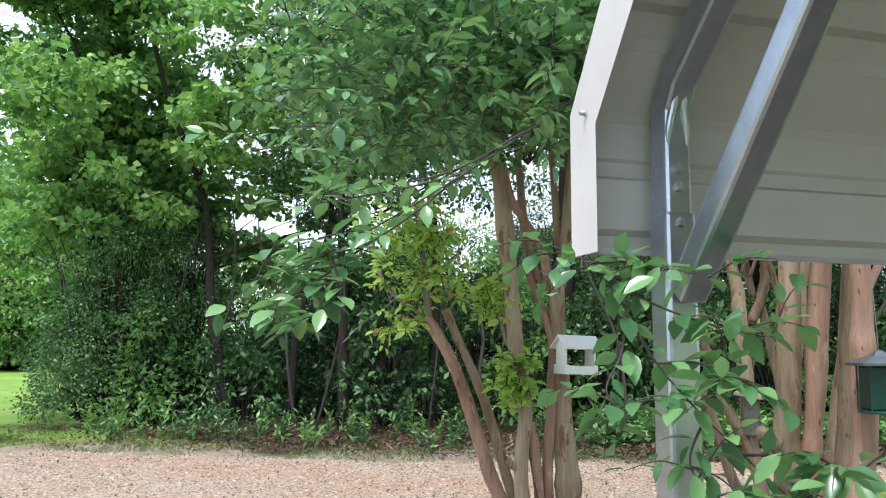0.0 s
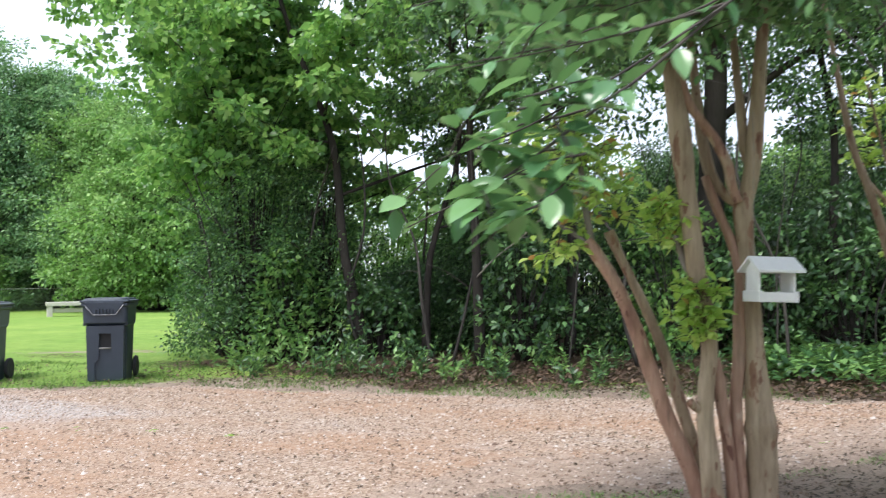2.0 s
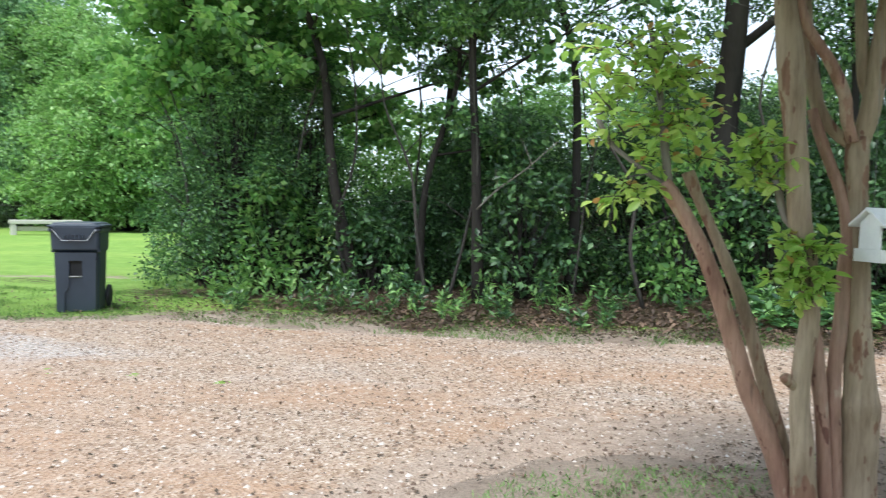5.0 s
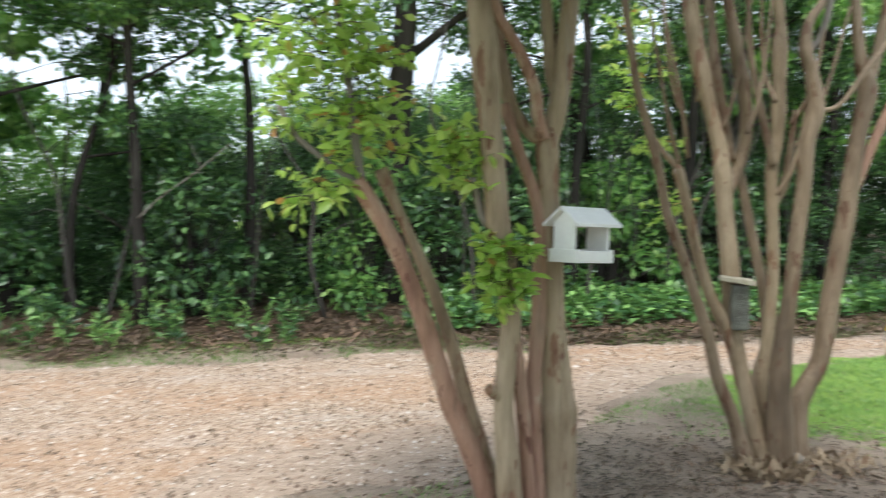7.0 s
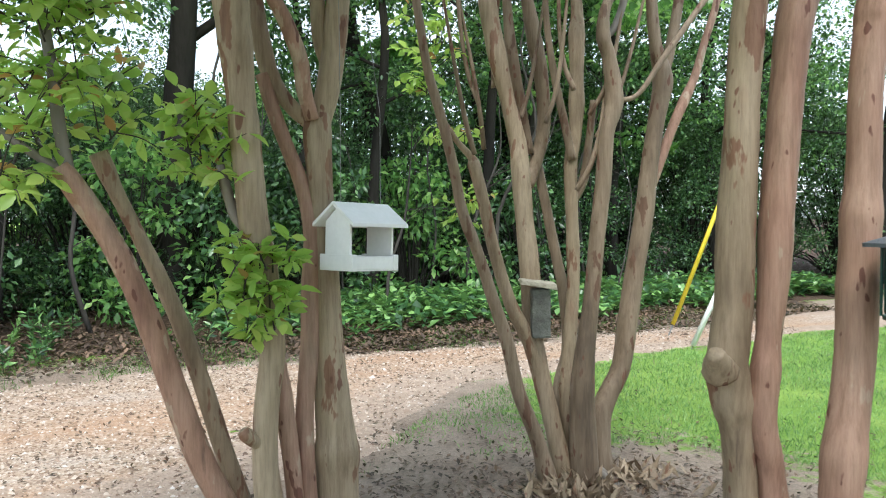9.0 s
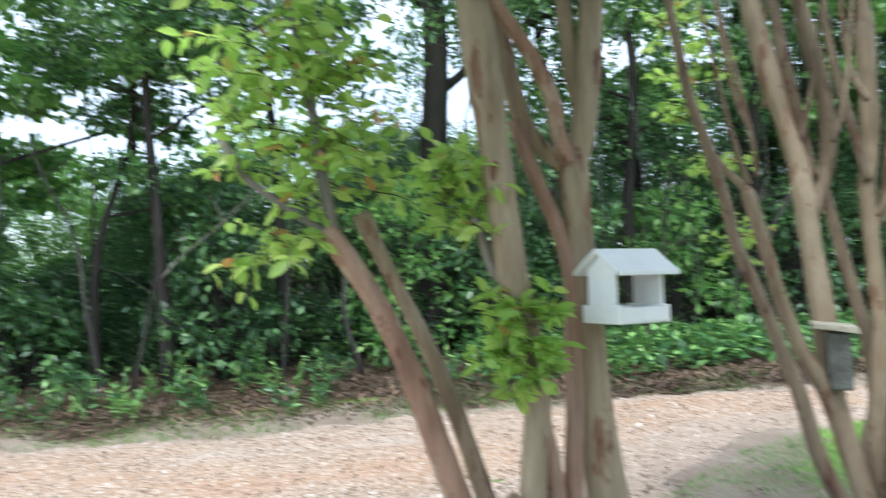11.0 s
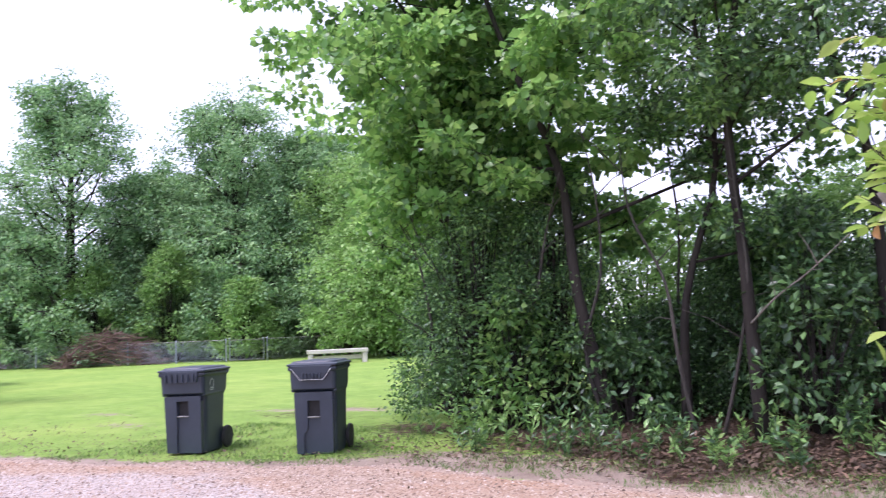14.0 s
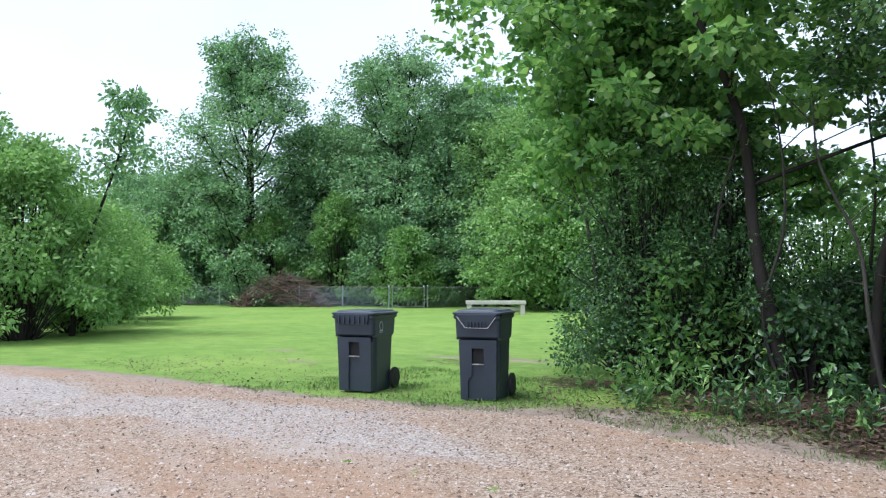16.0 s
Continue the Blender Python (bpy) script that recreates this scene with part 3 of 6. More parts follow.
# ---------------------------------------------------------------- crape myrtles by the carport
def stem(name, knots, parent, bark, seed, sides=16):
    """One smooth, slightly lumpy and fluted trunk of a crape myrtle; knots: (x, y, z, radius)."""
    path, rad = smooth_path([k[:3] for k in knots], [k[3] for k in knots], 8)
    rg = random.Random(seed)
    n = len(path)
    for _ in range(max(2, n // 14)):
        at, size = rg.uniform(0, n), rg.uniform(-0.06, 0.13)
        for i in range(n):
            rad[i] *= 1 + size * math.exp(-((i - at) / 2.2) ** 2)
    if knots[0][2] < 0.1:
        for i in range(8):
            rad[i] *= 1 + 0.22 * ((8 - i) / 8) ** 2
    s = Shape()
    s.tube(path, rad, sides, lump=0.0, seed=seed)
    # flutes and hollows that wander round the trunk
    ph, tw = rg.uniform(0, 6.28), rg.uniform(-0.08, 0.08)
    for i, p in enumerate(path):
        for j in range(sides):
            k = i * sides + j
            q = Vector(s.v[k])
            t = 6.2832 * j / sides + i * tw
            f = 1 + 0.05 * math.sin(2 * t + ph) + 0.04 * math.sin(3 * t + 1.7 * ph + i * 0.13) + rg.uniform(-0.018, 0.018)
            s.v[k] = tuple(p + (q - p) * f)
    return part(name, s, bark, parent, smooth=True)


def spray(rng, points, count, size, twigs, centres, ways, r=0.004, swing=0.35):
    """A leafy twig: leaves set in loose pairs along a drooping line."""
    path, rad = smooth_path(points, [r * (1 - 0.75 * i / (len(points) - 1)) for i in range(len(points))], 6)
    twigs.tube(path, rad, 5, closed=False)
    for k in range(count):
        t = 0.12 + 0.88 * (k + rng.uniform(0, 0.6)) / count
        i = min(int(t * (len(path) - 1)), len(path) - 2)
        way = (path[i + 1] - path[i]).normalized()
        out = way.cross(Vector((0, 0, 1)))
        if out.length < 0.2:
            out = Vector((rng.normal(), rng.normal(), 0))
        out = out.normalized() * (1 if k % 2 else -1)
        d = (out * 0.9 + way * 0.6 + Vector((0, 0, rng.uniform(-0.25, 0.25)))).normalized()
        centres.append(path[i].lerp(path[i + 1], rng.uniform(0, 1)) + out * 0.006)
        ways.append(d)


def bushy_shoots(rng, at, count, length, leaves, size, twigs, centres, ways, upward=0.6):
    for _ in range(count):
        d = Vector((rng.normal(), rng.normal(), rng.normal() * 0.6 + upward)).normalized() * length * rng.uniform(0.5, 1.2)
        p = Vector(at) + Vector((rng.normal(), rng.normal(), rng.normal())) * 0.025
        spray(rng, [p, p + d * 0.5 + Vector((0, 0, 0.015)), p + d], leaves, size, twigs, centres, ways, 0.003)


def foliage(name, root, rng, sprays, leaf, size, label, fine=True, droop=0.2, wide=0.5, flat=0.6):
    """sprays: a function that fills twigs, centres and ways."""
    twigs, centres, ways = Shape(), [], []
    sprays(twigs, centres, ways)
    tagged(part("branchwork", twigs, BARK_DARK, root, smooth=True), kind="stuff")
    return part(name, leaves_mesh(name, leaf, centres, ways, size, rng, wide, fine, droop, flat), None, root, label)


def myrtle_with_feeder():
    root = thing("crape_myrtle", pose(0, 0, 0), "many-stemmed crape myrtle with peeling tan bark and leafy canopy", "tree", "crape myrtles by the carport")
    stem("stem", [(0.378, 4.57, -0.05, 0.045), (0.266, 4.57, 0.296, 0.04), (0.177, 4.57, 0.502, 0.04), (0.107, 4.57, 0.714, 0.037), (0.046, 4.57, 0.902, 0.036), (-0.016, 4.57, 1.067, 0.034), (-0.075, 4.57, 1.192, 0.035), (-0.138, 4.57, 1.297, 0.035), (-0.189, 4.57, 1.379, 0.029)], root, BARK_RED, 1)
    stem("branch", [(-0.176, 4.57, 1.357, 0.014), (-0.276, 4.57, 1.428, 0.012), (-0.354, 4.57, 1.487, 0.011), (-0.414, 4.57, 1.542, 0.012), (-0.475, 4.57, 1.651, 0.011)], root, BARK_GREY, 2)
    stem("branch", [(-0.168, 4.57, 1.357, 0.019), (-0.189, 4.57, 1.503, 0.017), (-0.199, 4.57, 1.621, 0.016), (-0.216, 4.57, 1.739, 0.016), (-0.24, 4.57, 1.888, 0.014), (-0.263, 4.57, 2.035, 0.011)], root, BARK_GREY, 3)
    stem("stem", [(0.407, 4.66, -0.05, 0.033), (0.337, 4.66, 0.256, 0.03), (0.266, 4.66, 0.488, 0.03), (0.209, 4.66, 0.689, 0.028), (0.147, 4.66, 0.885, 0.027), (0.077, 4.66, 1.059, 0.026), (0.018, 4.66, 1.19, 0.023), (-0.041, 4.66, 1.319, 0.025), (-0.084, 4.66, 1.427, 0.03)], root, BARK_MYRTLE, 4)
    stem("stem", [(0.383, 4.42, -0.05, 0.049), (0.36, 4.42, 0.328, 0.044), (0.346, 4.42, 0.5, 0.039), (0.352, 4.42, 0.664, 0.039), (0.372, 4.42, 0.844, 0.04), (0.351, 4.42, 1.063, 0.043), (0.323, 4.42, 1.207, 0.045), (0.307, 4.42, 1.385, 0.043), (0.292, 4.42, 1.561, 0.041), (0.277, 4.42, 1.736, 0.044), (0.259, 4.42, 1.925, 0.047), (0.231, 4.42, 2.18, 0.042), (0.186, 4.42, 2.51, 0.035)], root, BARK_MYRTLE, 5)
    stem("stem", [(0.478, 4.47, -0.05, 0.031), (0.455, 4.47, 0.297, 0.028), (0.439, 4.47, 0.475, 0.029), (0.417, 4.47, 0.647, 0.031), (0.396, 4.47, 0.799, 0.029)], root, BARK_RED, 6)
    stem("stem", [(0.513, 4.5, -0.05, 0.034), (0.502, 4.5, 0.28, 0.03), (0.493, 4.507, 0.478, 0.029), (0.495, 4.513, 0.631, 0.028), (0.515, 4.52, 0.821, 0.03), (0.523, 4.527, 1.013, 0.032), (0.535, 4.533, 1.186, 0.034), (0.497, 4.54, 1.349, 0.024), (0.455, 4.547, 1.463, 0.022), (0.416, 4.553, 1.575, 0.022), (0.385, 4.56, 1.678, 0.02)], root, BARK_RED, 7)
    stem("stem", [(0.603, 4.53, -0.05, 0.072), (0.605, 4.53, 0.254, 0.064), (0.607, 4.53, 0.457, 0.066), (0.596, 4.53, 0.617, 0.058), (0.582, 4.53, 0.815, 0.047), (0.576, 4.53, 1.011, 0.042), (0.565, 4.53, 1.166, 0.04), (0.559, 4.53, 1.34, 0.039), (0.553, 4.53, 1.484, 0.045), (0.558, 4.53, 1.561, 0.041)], root, BARK_MYRTLE, 8)
    stem("branch", [(0.556, 4.55, 1.515, 0.023), (0.48, 4.562, 1.58, 0.022), (0.422, 4.573, 1.664, 0.026), (0.392, 4.585, 1.777, 0.028), (0.367, 4.597, 1.965, 0.026), (0.347, 4.608, 2.227, 0.023), (0.313, 4.62, 2.578, 0.017)], root, BARK_MYRTLE, 9)
    stem("branch", [(0.528, 4.5, 1.537, 0.021), (0.497, 4.483, 1.627, 0.023), (0.482, 4.467, 1.716, 0.024), (0.431, 4.45, 1.827, 0.024), (0.371, 4.433, 1.916, 0.022), (0.306, 4.417, 2.017, 0.022), (0.254, 4.4, 2.244, 0.017)], root, BARK_RED, 10)
    stem("branch", [(0.562, 4.53, 1.542, 0.035), (0.588, 4.52, 1.647, 0.037), (0.606, 4.51, 1.781, 0.037), (0.622, 4.5, 1.97, 0.035), (0.643, 4.49, 2.216, 0.03), (0.68, 4.48, 2.593, 0.023)], root, BARK_MYRTLE, 11)
    stem("branch", [(0.591, 4.53, 1.707, 0.023), (0.566, 4.535, 1.801, 0.025), (0.557, 4.54, 1.973, 0.024), (0.538, 4.545, 2.236, 0.019), (0.52, 4.55, 2.591, 0.014)], root, BARK_MYRTLE, 12)
    stem("branch", [(0.332, 4.46, 1.171, 0.014), (0.278, 4.46, 1.234, 0.016), (0.253, 4.46, 1.315, 0.016), (0.236, 4.46, 1.386, 0.013)], root, BARK_GREY, 13)
    stem("branch_stub", [(0.345, 4.42, 0.55, 0.03), (0.315, 4.4, 0.57, 0.02), (0.29, 4.385, 0.59, 0.021), (0.275, 4.38, 0.61, 0.017)], root, BARK_MYRTLE, 20, 10)
    rng = np.random.default_rng(11)

    def sprouts(tw, c, w):
        for at in ((-0.27, 4.57, 1.45), (-0.4, 4.57, 1.57), (-0.43, 4.57, 1.68), (-0.17, 4.56, 1.6), (-0.19, 4.56, 1.75), (-0.21, 4.55, 1.92), (-0.27, 4.57, 1.8), (-0.07, 4.68, 1.5), (-0.1, 4.68, 1.62), (-0.33, 4.52, 1.85), (-0.4, 4.55, 1.95), (-0.12, 4.6, 1.8), (-0.3, 4.55, 1.6)):
            bushy_shoots(rng, at, 7, 0.23, 10, 0.05, tw, c, w)
        for at in ((-0.36, 4.57, 1.34), (-0.3, 4.57, 1.36)):
            bushy_shoots(rng, at, 7, 0.17, 9, 0.05, tw, c, w, -0.1)
        for at in ((0.3, 4.35, 1.0), (0.36, 4.34, 0.95), (0.26, 4.34, 1.06), (0.24, 4.33, 0.98), (0.37, 4.33, 1.08), (0.31, 4.33, 0.9)):
            bushy_shoots(rng, at, 6, 0.1, 8, 0.05, tw, c, w, 1.2)
        for at in ((0.22, 4.5, 1.45), (0.24, 4.49, 1.35), (0.18, 4.5, 1.5), (0.2, 4.5, 1.4)):
            bushy_shoots(rng, at, 7, 0.16, 9, 0.045, tw, c, w)

    foliage("young_foliage", root, rng, sprouts, LEAF_SPROUT, 0.06, "yellow-green young shoots with reddish tips")

    def canopy(tw, c, w):
        hubs = [Vector((0.05, 4.3, 2.7)), Vector((0.3, 4.6, 2.5)), Vector((0.2, 4.3, 2.7)), Vector((0.66, 4.4, 2.6)), Vector((0.52, 4.4, 2.6)), Vector((0.4, 4.74, 2.3))]
        for k in range(310):
            h = hubs[k % len(hubs)]
            y = rng.uniform(1.75, 4.9)
            x = rng.uniform(-0.55, 1.25) * (0.65 + 0.1 * y)
            low = 1.42 + 0.21 * (y - 1.0) + 0.16 * max(0.0, x - 0.1)
            e = Vector((x, y, low + abs(rng.normal(0, 0.42))))
            m = h.lerp(e, 0.6) + Vector((0, 0, 0.35))
            spray(rng, [h, m, e], 7, 0.06, tw, c, w, 0.0022)
            for _ in range(7):
                q = m.lerp(e, rng.uniform(0.3, 1.0))
                d = Vector((rng.normal(), rng.normal(), rng.normal() * 0.35 - 0.1)).normalized() * rng.uniform(0.12, 0.3)
                spray(rng, [q, q + d * 0.5 + Vector((0, 0, 0.02)), q + d], 11, 0.06, tw, c, w, 0.002)
        # the low spray beside the walker, and the one before the post
        for pts in (
            [(0.49, 2.3, 1.93), (0.2, 1.8, 1.6), (-0.05, 1.55, 1.39), (-0.19, 1.5, 1.33)],
            [(0.2, 1.8, 1.6), (0.02, 1.62, 1.42), (-0.14, 1.53, 1.36), (-0.26, 1.5, 1.26)],
            [(0.02, 1.62, 1.42), (-0.1, 1.52, 1.31), (-0.23, 1.48, 1.24)],
            [(-0.05, 1.55, 1.39), (-0.02, 1.5, 1.31), (-0.06, 1.46, 1.26)],
            [(0.2, 1.8, 1.6), (0.04, 1.75, 1.55), (-0.21, 1.7, 1.5)],
            [(0.34, 2, 1.75), (0.14, 1.9, 1.62), (-0.16, 1.85, 1.56), (-0.3, 1.8, 1.53)],
        ):
            line = [Vector(p) for p in pts]
            spray(rng, line, 12, 0.06, tw, c, w, 0.003)
            for _ in range(3):
                q = line[-2].lerp(line[-1], rng.uniform(-0.6, 1))
                d = Vector((rng.normal() * 0.8, rng.normal() * 0.6, rng.normal() * 0.35 - 0.15)).normalized() * rng.uniform(0.06, 0.14)
                if q.x + d.x > -0.26:
                    spray(rng, [q, q + d * 0.5 + Vector((0, 0, 0.01)), q + d], 6, 0.06, tw, c, w, 0.002)

    foliage("foliage", root, rng, canopy, LEAF_MYRTLE, 0.054, "drooping canopy of glossy green oval leaves", flat=0.75, droop=0.12, wide=0.5)
    return root


def myrtle_low_branch():
    """The leafy shoot that hangs before the carport's post, from the myrtle beside it."""
    rng = np.random.default_rng(29)
    root = thing("crape_myrtle_branch", pose(0, 0, 0), "low leafy crape myrtle branch hanging before the carport post", "branch")

    def low(tw, c, w):
        for pts in (
            [(0.62, 1.85, 1.6), (0.42, 1.2, 1.36), (0.39, 1.03, 1.3), (0.36, 1.0, 1.33)],
            [(0.42, 1.2, 1.36), (0.44, 1.0, 1.25), (0.47, 0.98, 1.19), (0.52, 0.97, 1.13), (0.6, 0.96, 1.05), (0.66, 0.95, 1.0)],
            [(0.44, 1.0, 1.25), (0.43, 0.98, 1.2), (0.41, 0.96, 1.16), (0.43, 0.95, 1.13)],
            [(0.4, 1.1, 1.32), (0.46, 1.02, 1.31), (0.54, 1.0, 1.29)],
            [(0.4, 1.1, 1.32), (0.47, 1.0, 1.26), (0.55, 0.98, 1.23), (0.6, 0.97, 1.22)],
            [(0.47, 0.98, 1.19), (0.52, 0.97, 1.19), (0.58, 0.96, 1.16)],
            [(0.52, 0.97, 1.13), (0.5, 0.96, 1.08), (0.53, 0.95, 1.03)],
            [(0.56, 0.97, 1.09), (0.63, 0.96, 1.09), (0.68, 0.95, 1.07)],
        ):
            line = [Vector(p) for p in pts]
            spray(rng, line, 13, 0.05, tw, c, w, 0.002)
            for _ in range(4):
                q = line[-2].lerp(line[-1], rng.uniform(0, 1))
                d = Vector((rng.normal(), rng.normal() * 0.5, rng.normal() * 0.5)).normalized() * 0.08
                spray(rng, [q, q + d * 0.5 + Vector((0, 0, 0.01)), q + d], 6, 0.05, tw, c, w, 0.0015)

    foliage("foliage", root, rng, low, LEAF_MYRTLE, 0.037, "", flat=0.72, droop=0.12, wide=0.5)


def myrtle_with_birdhouse():
    root = thing("crape_myrtle", pose(0, 0, 0), "vase-shaped crape myrtle with many slender tan stems", "tree", "crape myrtles by the carport")
    stem("stem", [(1.776, 5.05, -0.012, 0.041), (1.701, 5.05, 0.241, 0.035), (1.603, 5.05, 0.464, 0.032), (1.55, 5.05, 0.678, 0.03), (1.485, 5.05, 0.863, 0.027), (1.41, 5.05, 1.07, 0.024), (1.331, 5.05, 1.26, 0.022), (1.291, 5.05, 1.447, 0.021), (1.231, 5.05, 1.667, 0.02), (1.178, 5.05, 1.834, 0.018), (1.134, 5.05, 2.072, 0.017), (1.094, 5.05, 2.354, 0.013), (1.04, 5.05, 2.745, 0.01)], root, BARK_TAN, 40)
    stem("branch", [(1.803, 5.15, 0.398, 0.029), (1.723, 5.15, 0.652, 0.03), (1.621, 5.15, 0.847, 0.03), (1.539, 5.15, 1.09, 0.028), (1.489, 5.15, 1.301, 0.028), (1.445, 5.15, 1.451, 0.029), (1.425, 5.15, 1.495, 0.017), (1.367, 5.15, 1.552, 0.013), (1.321, 5.15, 1.612, 0.012), (1.259, 5.15, 1.692, 0.009)], root, BARK_MYRTLE, 41)
    stem("stem", [(1.887, 5.08, -0.051, 0.047), (1.828, 5.113, 0.266, 0.04), (1.788, 5.147, 0.483, 0.04), (1.764, 5.18, 0.673, 0.043), (1.766, 5.213, 0.973, 0.046), (1.761, 5.247, 1.193, 0.045), (1.756, 5.28, 1.444, 0.046), (1.76, 5.313, 1.585, 0.044), (1.719, 5.347, 1.81, 0.038), (1.687, 5.38, 2.009, 0.044), (1.658, 5.413, 2.236, 0.044), (1.636, 5.447, 2.521, 0.039), (1.569, 5.48, 3.022, 0.029)], root, BARK_MYRTLE, 42)
    stem("branch", [(1.856, 5.38, 1.379, 0.031), (1.915, 5.397, 1.497, 0.033), (1.974, 5.414, 1.689, 0.035), (1.971, 5.431, 1.925, 0.035), (1.948, 5.449, 2.086, 0.04), (1.924, 5.466, 2.248, 0.032), (1.887, 5.483, 2.48, 0.027), (1.841, 5.5, 2.997, 0.019)], root, BARK_TAN, 43)
    stem("branch", [(1.883, 5.4, 1.539, 0.024), (1.847, 5.43, 1.801, 0.027), (1.815, 5.46, 2.048, 0.029), (1.81, 5.49, 2.27, 0.022), (1.801, 5.52, 2.623, 0.016)], root, BARK_TAN, 44)
    stem("stem", [(1.928, 5.2, -0.079, 0.039), (1.942, 5.237, 0.368, 0.034), (2.018, 5.273, 0.586, 0.029), (2.022, 5.31, 0.843, 0.027), (1.985, 5.347, 1.104, 0.024), (1.96, 5.383, 1.308, 0.024), (1.943, 5.42, 1.484, 0.024)], root, BARK_TAN, 45)
    stem("stem", [(1.964, 5.12, -0.06, 0.044), (1.921, 5.141, 0.361, 0.034), (1.949, 5.162, 0.578, 0.031), (1.99, 5.183, 0.911, 0.03), (1.998, 5.204, 1.192, 0.031), (2.002, 5.225, 1.474, 0.034), (2.044, 5.245, 1.646, 0.031), (2.065, 5.266, 1.906, 0.032), (2.079, 5.287, 2.11, 0.04), (2.097, 5.308, 2.23, 0.029), (2.091, 5.329, 2.463, 0.027), (2.07, 5.35, 2.98, 0.019)], root, BARK_MYRTLE, 46)
    stem("branch", [(1.992, 5.2, 1.5, 0.02), (1.948, 5.2, 1.68, 0.019), (1.895, 5.2, 1.883, 0.018), (1.853, 5.2, 2.126, 0.015), (1.837, 5.2, 2.449, 0.011)], root, BARK_TAN, 47)
    stem("branch", [(2.016, 5.22, 1.305, 0.021), (2.077, 5.22, 1.419, 0.023), (2.105, 5.22, 1.59, 0.018), (2.132, 5.22, 1.79, 0.016)], root, BARK_TAN, 48)
    stem("stem", [(1.943, 5.02, -0.055, 0.058), (1.926, 5.02, 0.384, 0.053), (1.936, 5.02, 0.6, 0.044), (1.975, 5.02, 0.869, 0.037), (2.007, 5.02, 1.138, 0.037), (2.04, 5.02, 1.381, 0.038), (2.056, 5.02, 1.598, 0.037), (2.099, 5.02, 1.762, 0.045), (2.072, 5.02, 1.948, 0.033), (2.039, 5.02, 2.052, 0.035), (2.055, 5.02, 2.187, 0.024), (2.148, 5.02, 2.358, 0.02), (2.204, 5.02, 2.823, 0.015)], root, BARK_TAN, 49)
    stem("branch", [(2.084, 5, 1.753, 0.014), (2.219, 5, 1.793, 0.012), (2.365, 5, 1.968, 0.015), (2.544, 5, 2.179, 0.014), (2.71, 5, 2.395, 0.015), (2.881, 5, 2.791, 0.012)], root, BARK_TAN, 50)
    stem("branch", [(2.09, 5.08, 2.055, 0.015), (2.158, 5.08, 2.13, 0.018), (2.212, 5.08, 2.3, 0.019), (2.235, 5.08, 2.632, 0.014)], root, BARK_GREY, 51)
    stem("stem", [(2.075, 5.1, -0.1, 0.068), (2.068, 5.1, 0.241, 0.06), (2.122, 5.1, 0.376, 0.051), (2.205, 5.1, 0.511, 0.047), (2.247, 5.1, 0.736, 0.047), (2.292, 5.1, 0.991, 0.044), (2.345, 5.1, 1.247, 0.047), (2.373, 5.1, 1.475, 0.043), (2.415, 5.1, 1.705, 0.043), (2.451, 5.1, 1.892, 0.048), (2.406, 5.1, 2.06, 0.029), (2.376, 5.1, 2.324, 0.026), (2.338, 5.1, 2.821, 0.018)], root, BARK_TAN, 52)
    stem("branch", [(2.478, 5.14, 1.871, 0.029), (2.543, 5.14, 2.094, 0.026), (2.594, 5.14, 2.36, 0.022), (2.648, 5.14, 2.831, 0.016)], root, BARK_TAN, 53)
    stem("branch", [(2.39, 5.12, 1.362, 0.027), (2.525, 5.12, 1.654, 0.024), (2.599, 5.12, 1.789, 0.026), (2.675, 5.12, 1.925, 0.02), (2.739, 5.12, 2.107, 0.018), (2.827, 5.12, 2.352, 0.018), (2.923, 5.12, 2.84, 0.014)], root, BARK_RED, 54)
    rng = np.random.default_rng(5)
    for k, (x, y, z, way) in enumerate(((1.55, 5.3, 1.75, -0.1), (1.68, 5.4, 1.85, 0.05), (1.8, 5.35, 1.7, 0.12), (1.78, 5.1, 1.65, 0.1), (2.02, 5.1, 1.7, 0.16), (2.06, 5.1, 1.6, 0.22), (1.42, 5.1, 1.5, -0.12), (1.95, 5.1, 1.35, 0.14), (1.6, 5.35, 1.55, -0.1), (1.9, 5.05, 1.8, -0.06))):
        turn = rng.uniform(-0.05, 0.05)
        stem("branch", [(x, y, z, 0.012), (x + way * 0.4, y + turn, z + 0.14, 0.011), (x + way * 0.8, y + turn, z + 0.36, 0.009), (x + way * 1.3, y, z + 0.7, 0.006)], root, BARK_TAN, 90 + k, 7)
    roots = Shape()
    for k in range(9):
        a = rng.uniform(2.2, 6.6)
        o = Vector((1.98 + 0.12 * math.cos(a), 5.15 + 0.12 * math.sin(a), 0.1))
        roots.tube([o - Vector((0, 0, 0.05)), o + Vector((0.05 * math.cos(a), 0.05 * math.sin(a), -0.075)), o + Vector((0.13 * math.cos(a), 0.13 * math.sin(a), -0.12))], [0.025, 0.022, 0.01], 6)
    tagged(part("roots", roots, BARK_GREY, root, smooth=True), kind="stuff")

    def shoots(tw, c, w):
        for at in ((1.38, 5.45, 1.8), (1.36, 5.45, 1.95), (1.45, 5.42, 1.6), (1.5, 5.4, 1.25), (1.42, 5.45, 2.05), (1.3, 5.49, 2.2)):
            bushy_shoots(rng, at, 7, 0.16, 9, 0.045, tw, c, w)

    foliage("young_foliage", root, rng, shoots, LEAF_SPROUT, 0.05, "yellow-green young shoots on the outer stem")

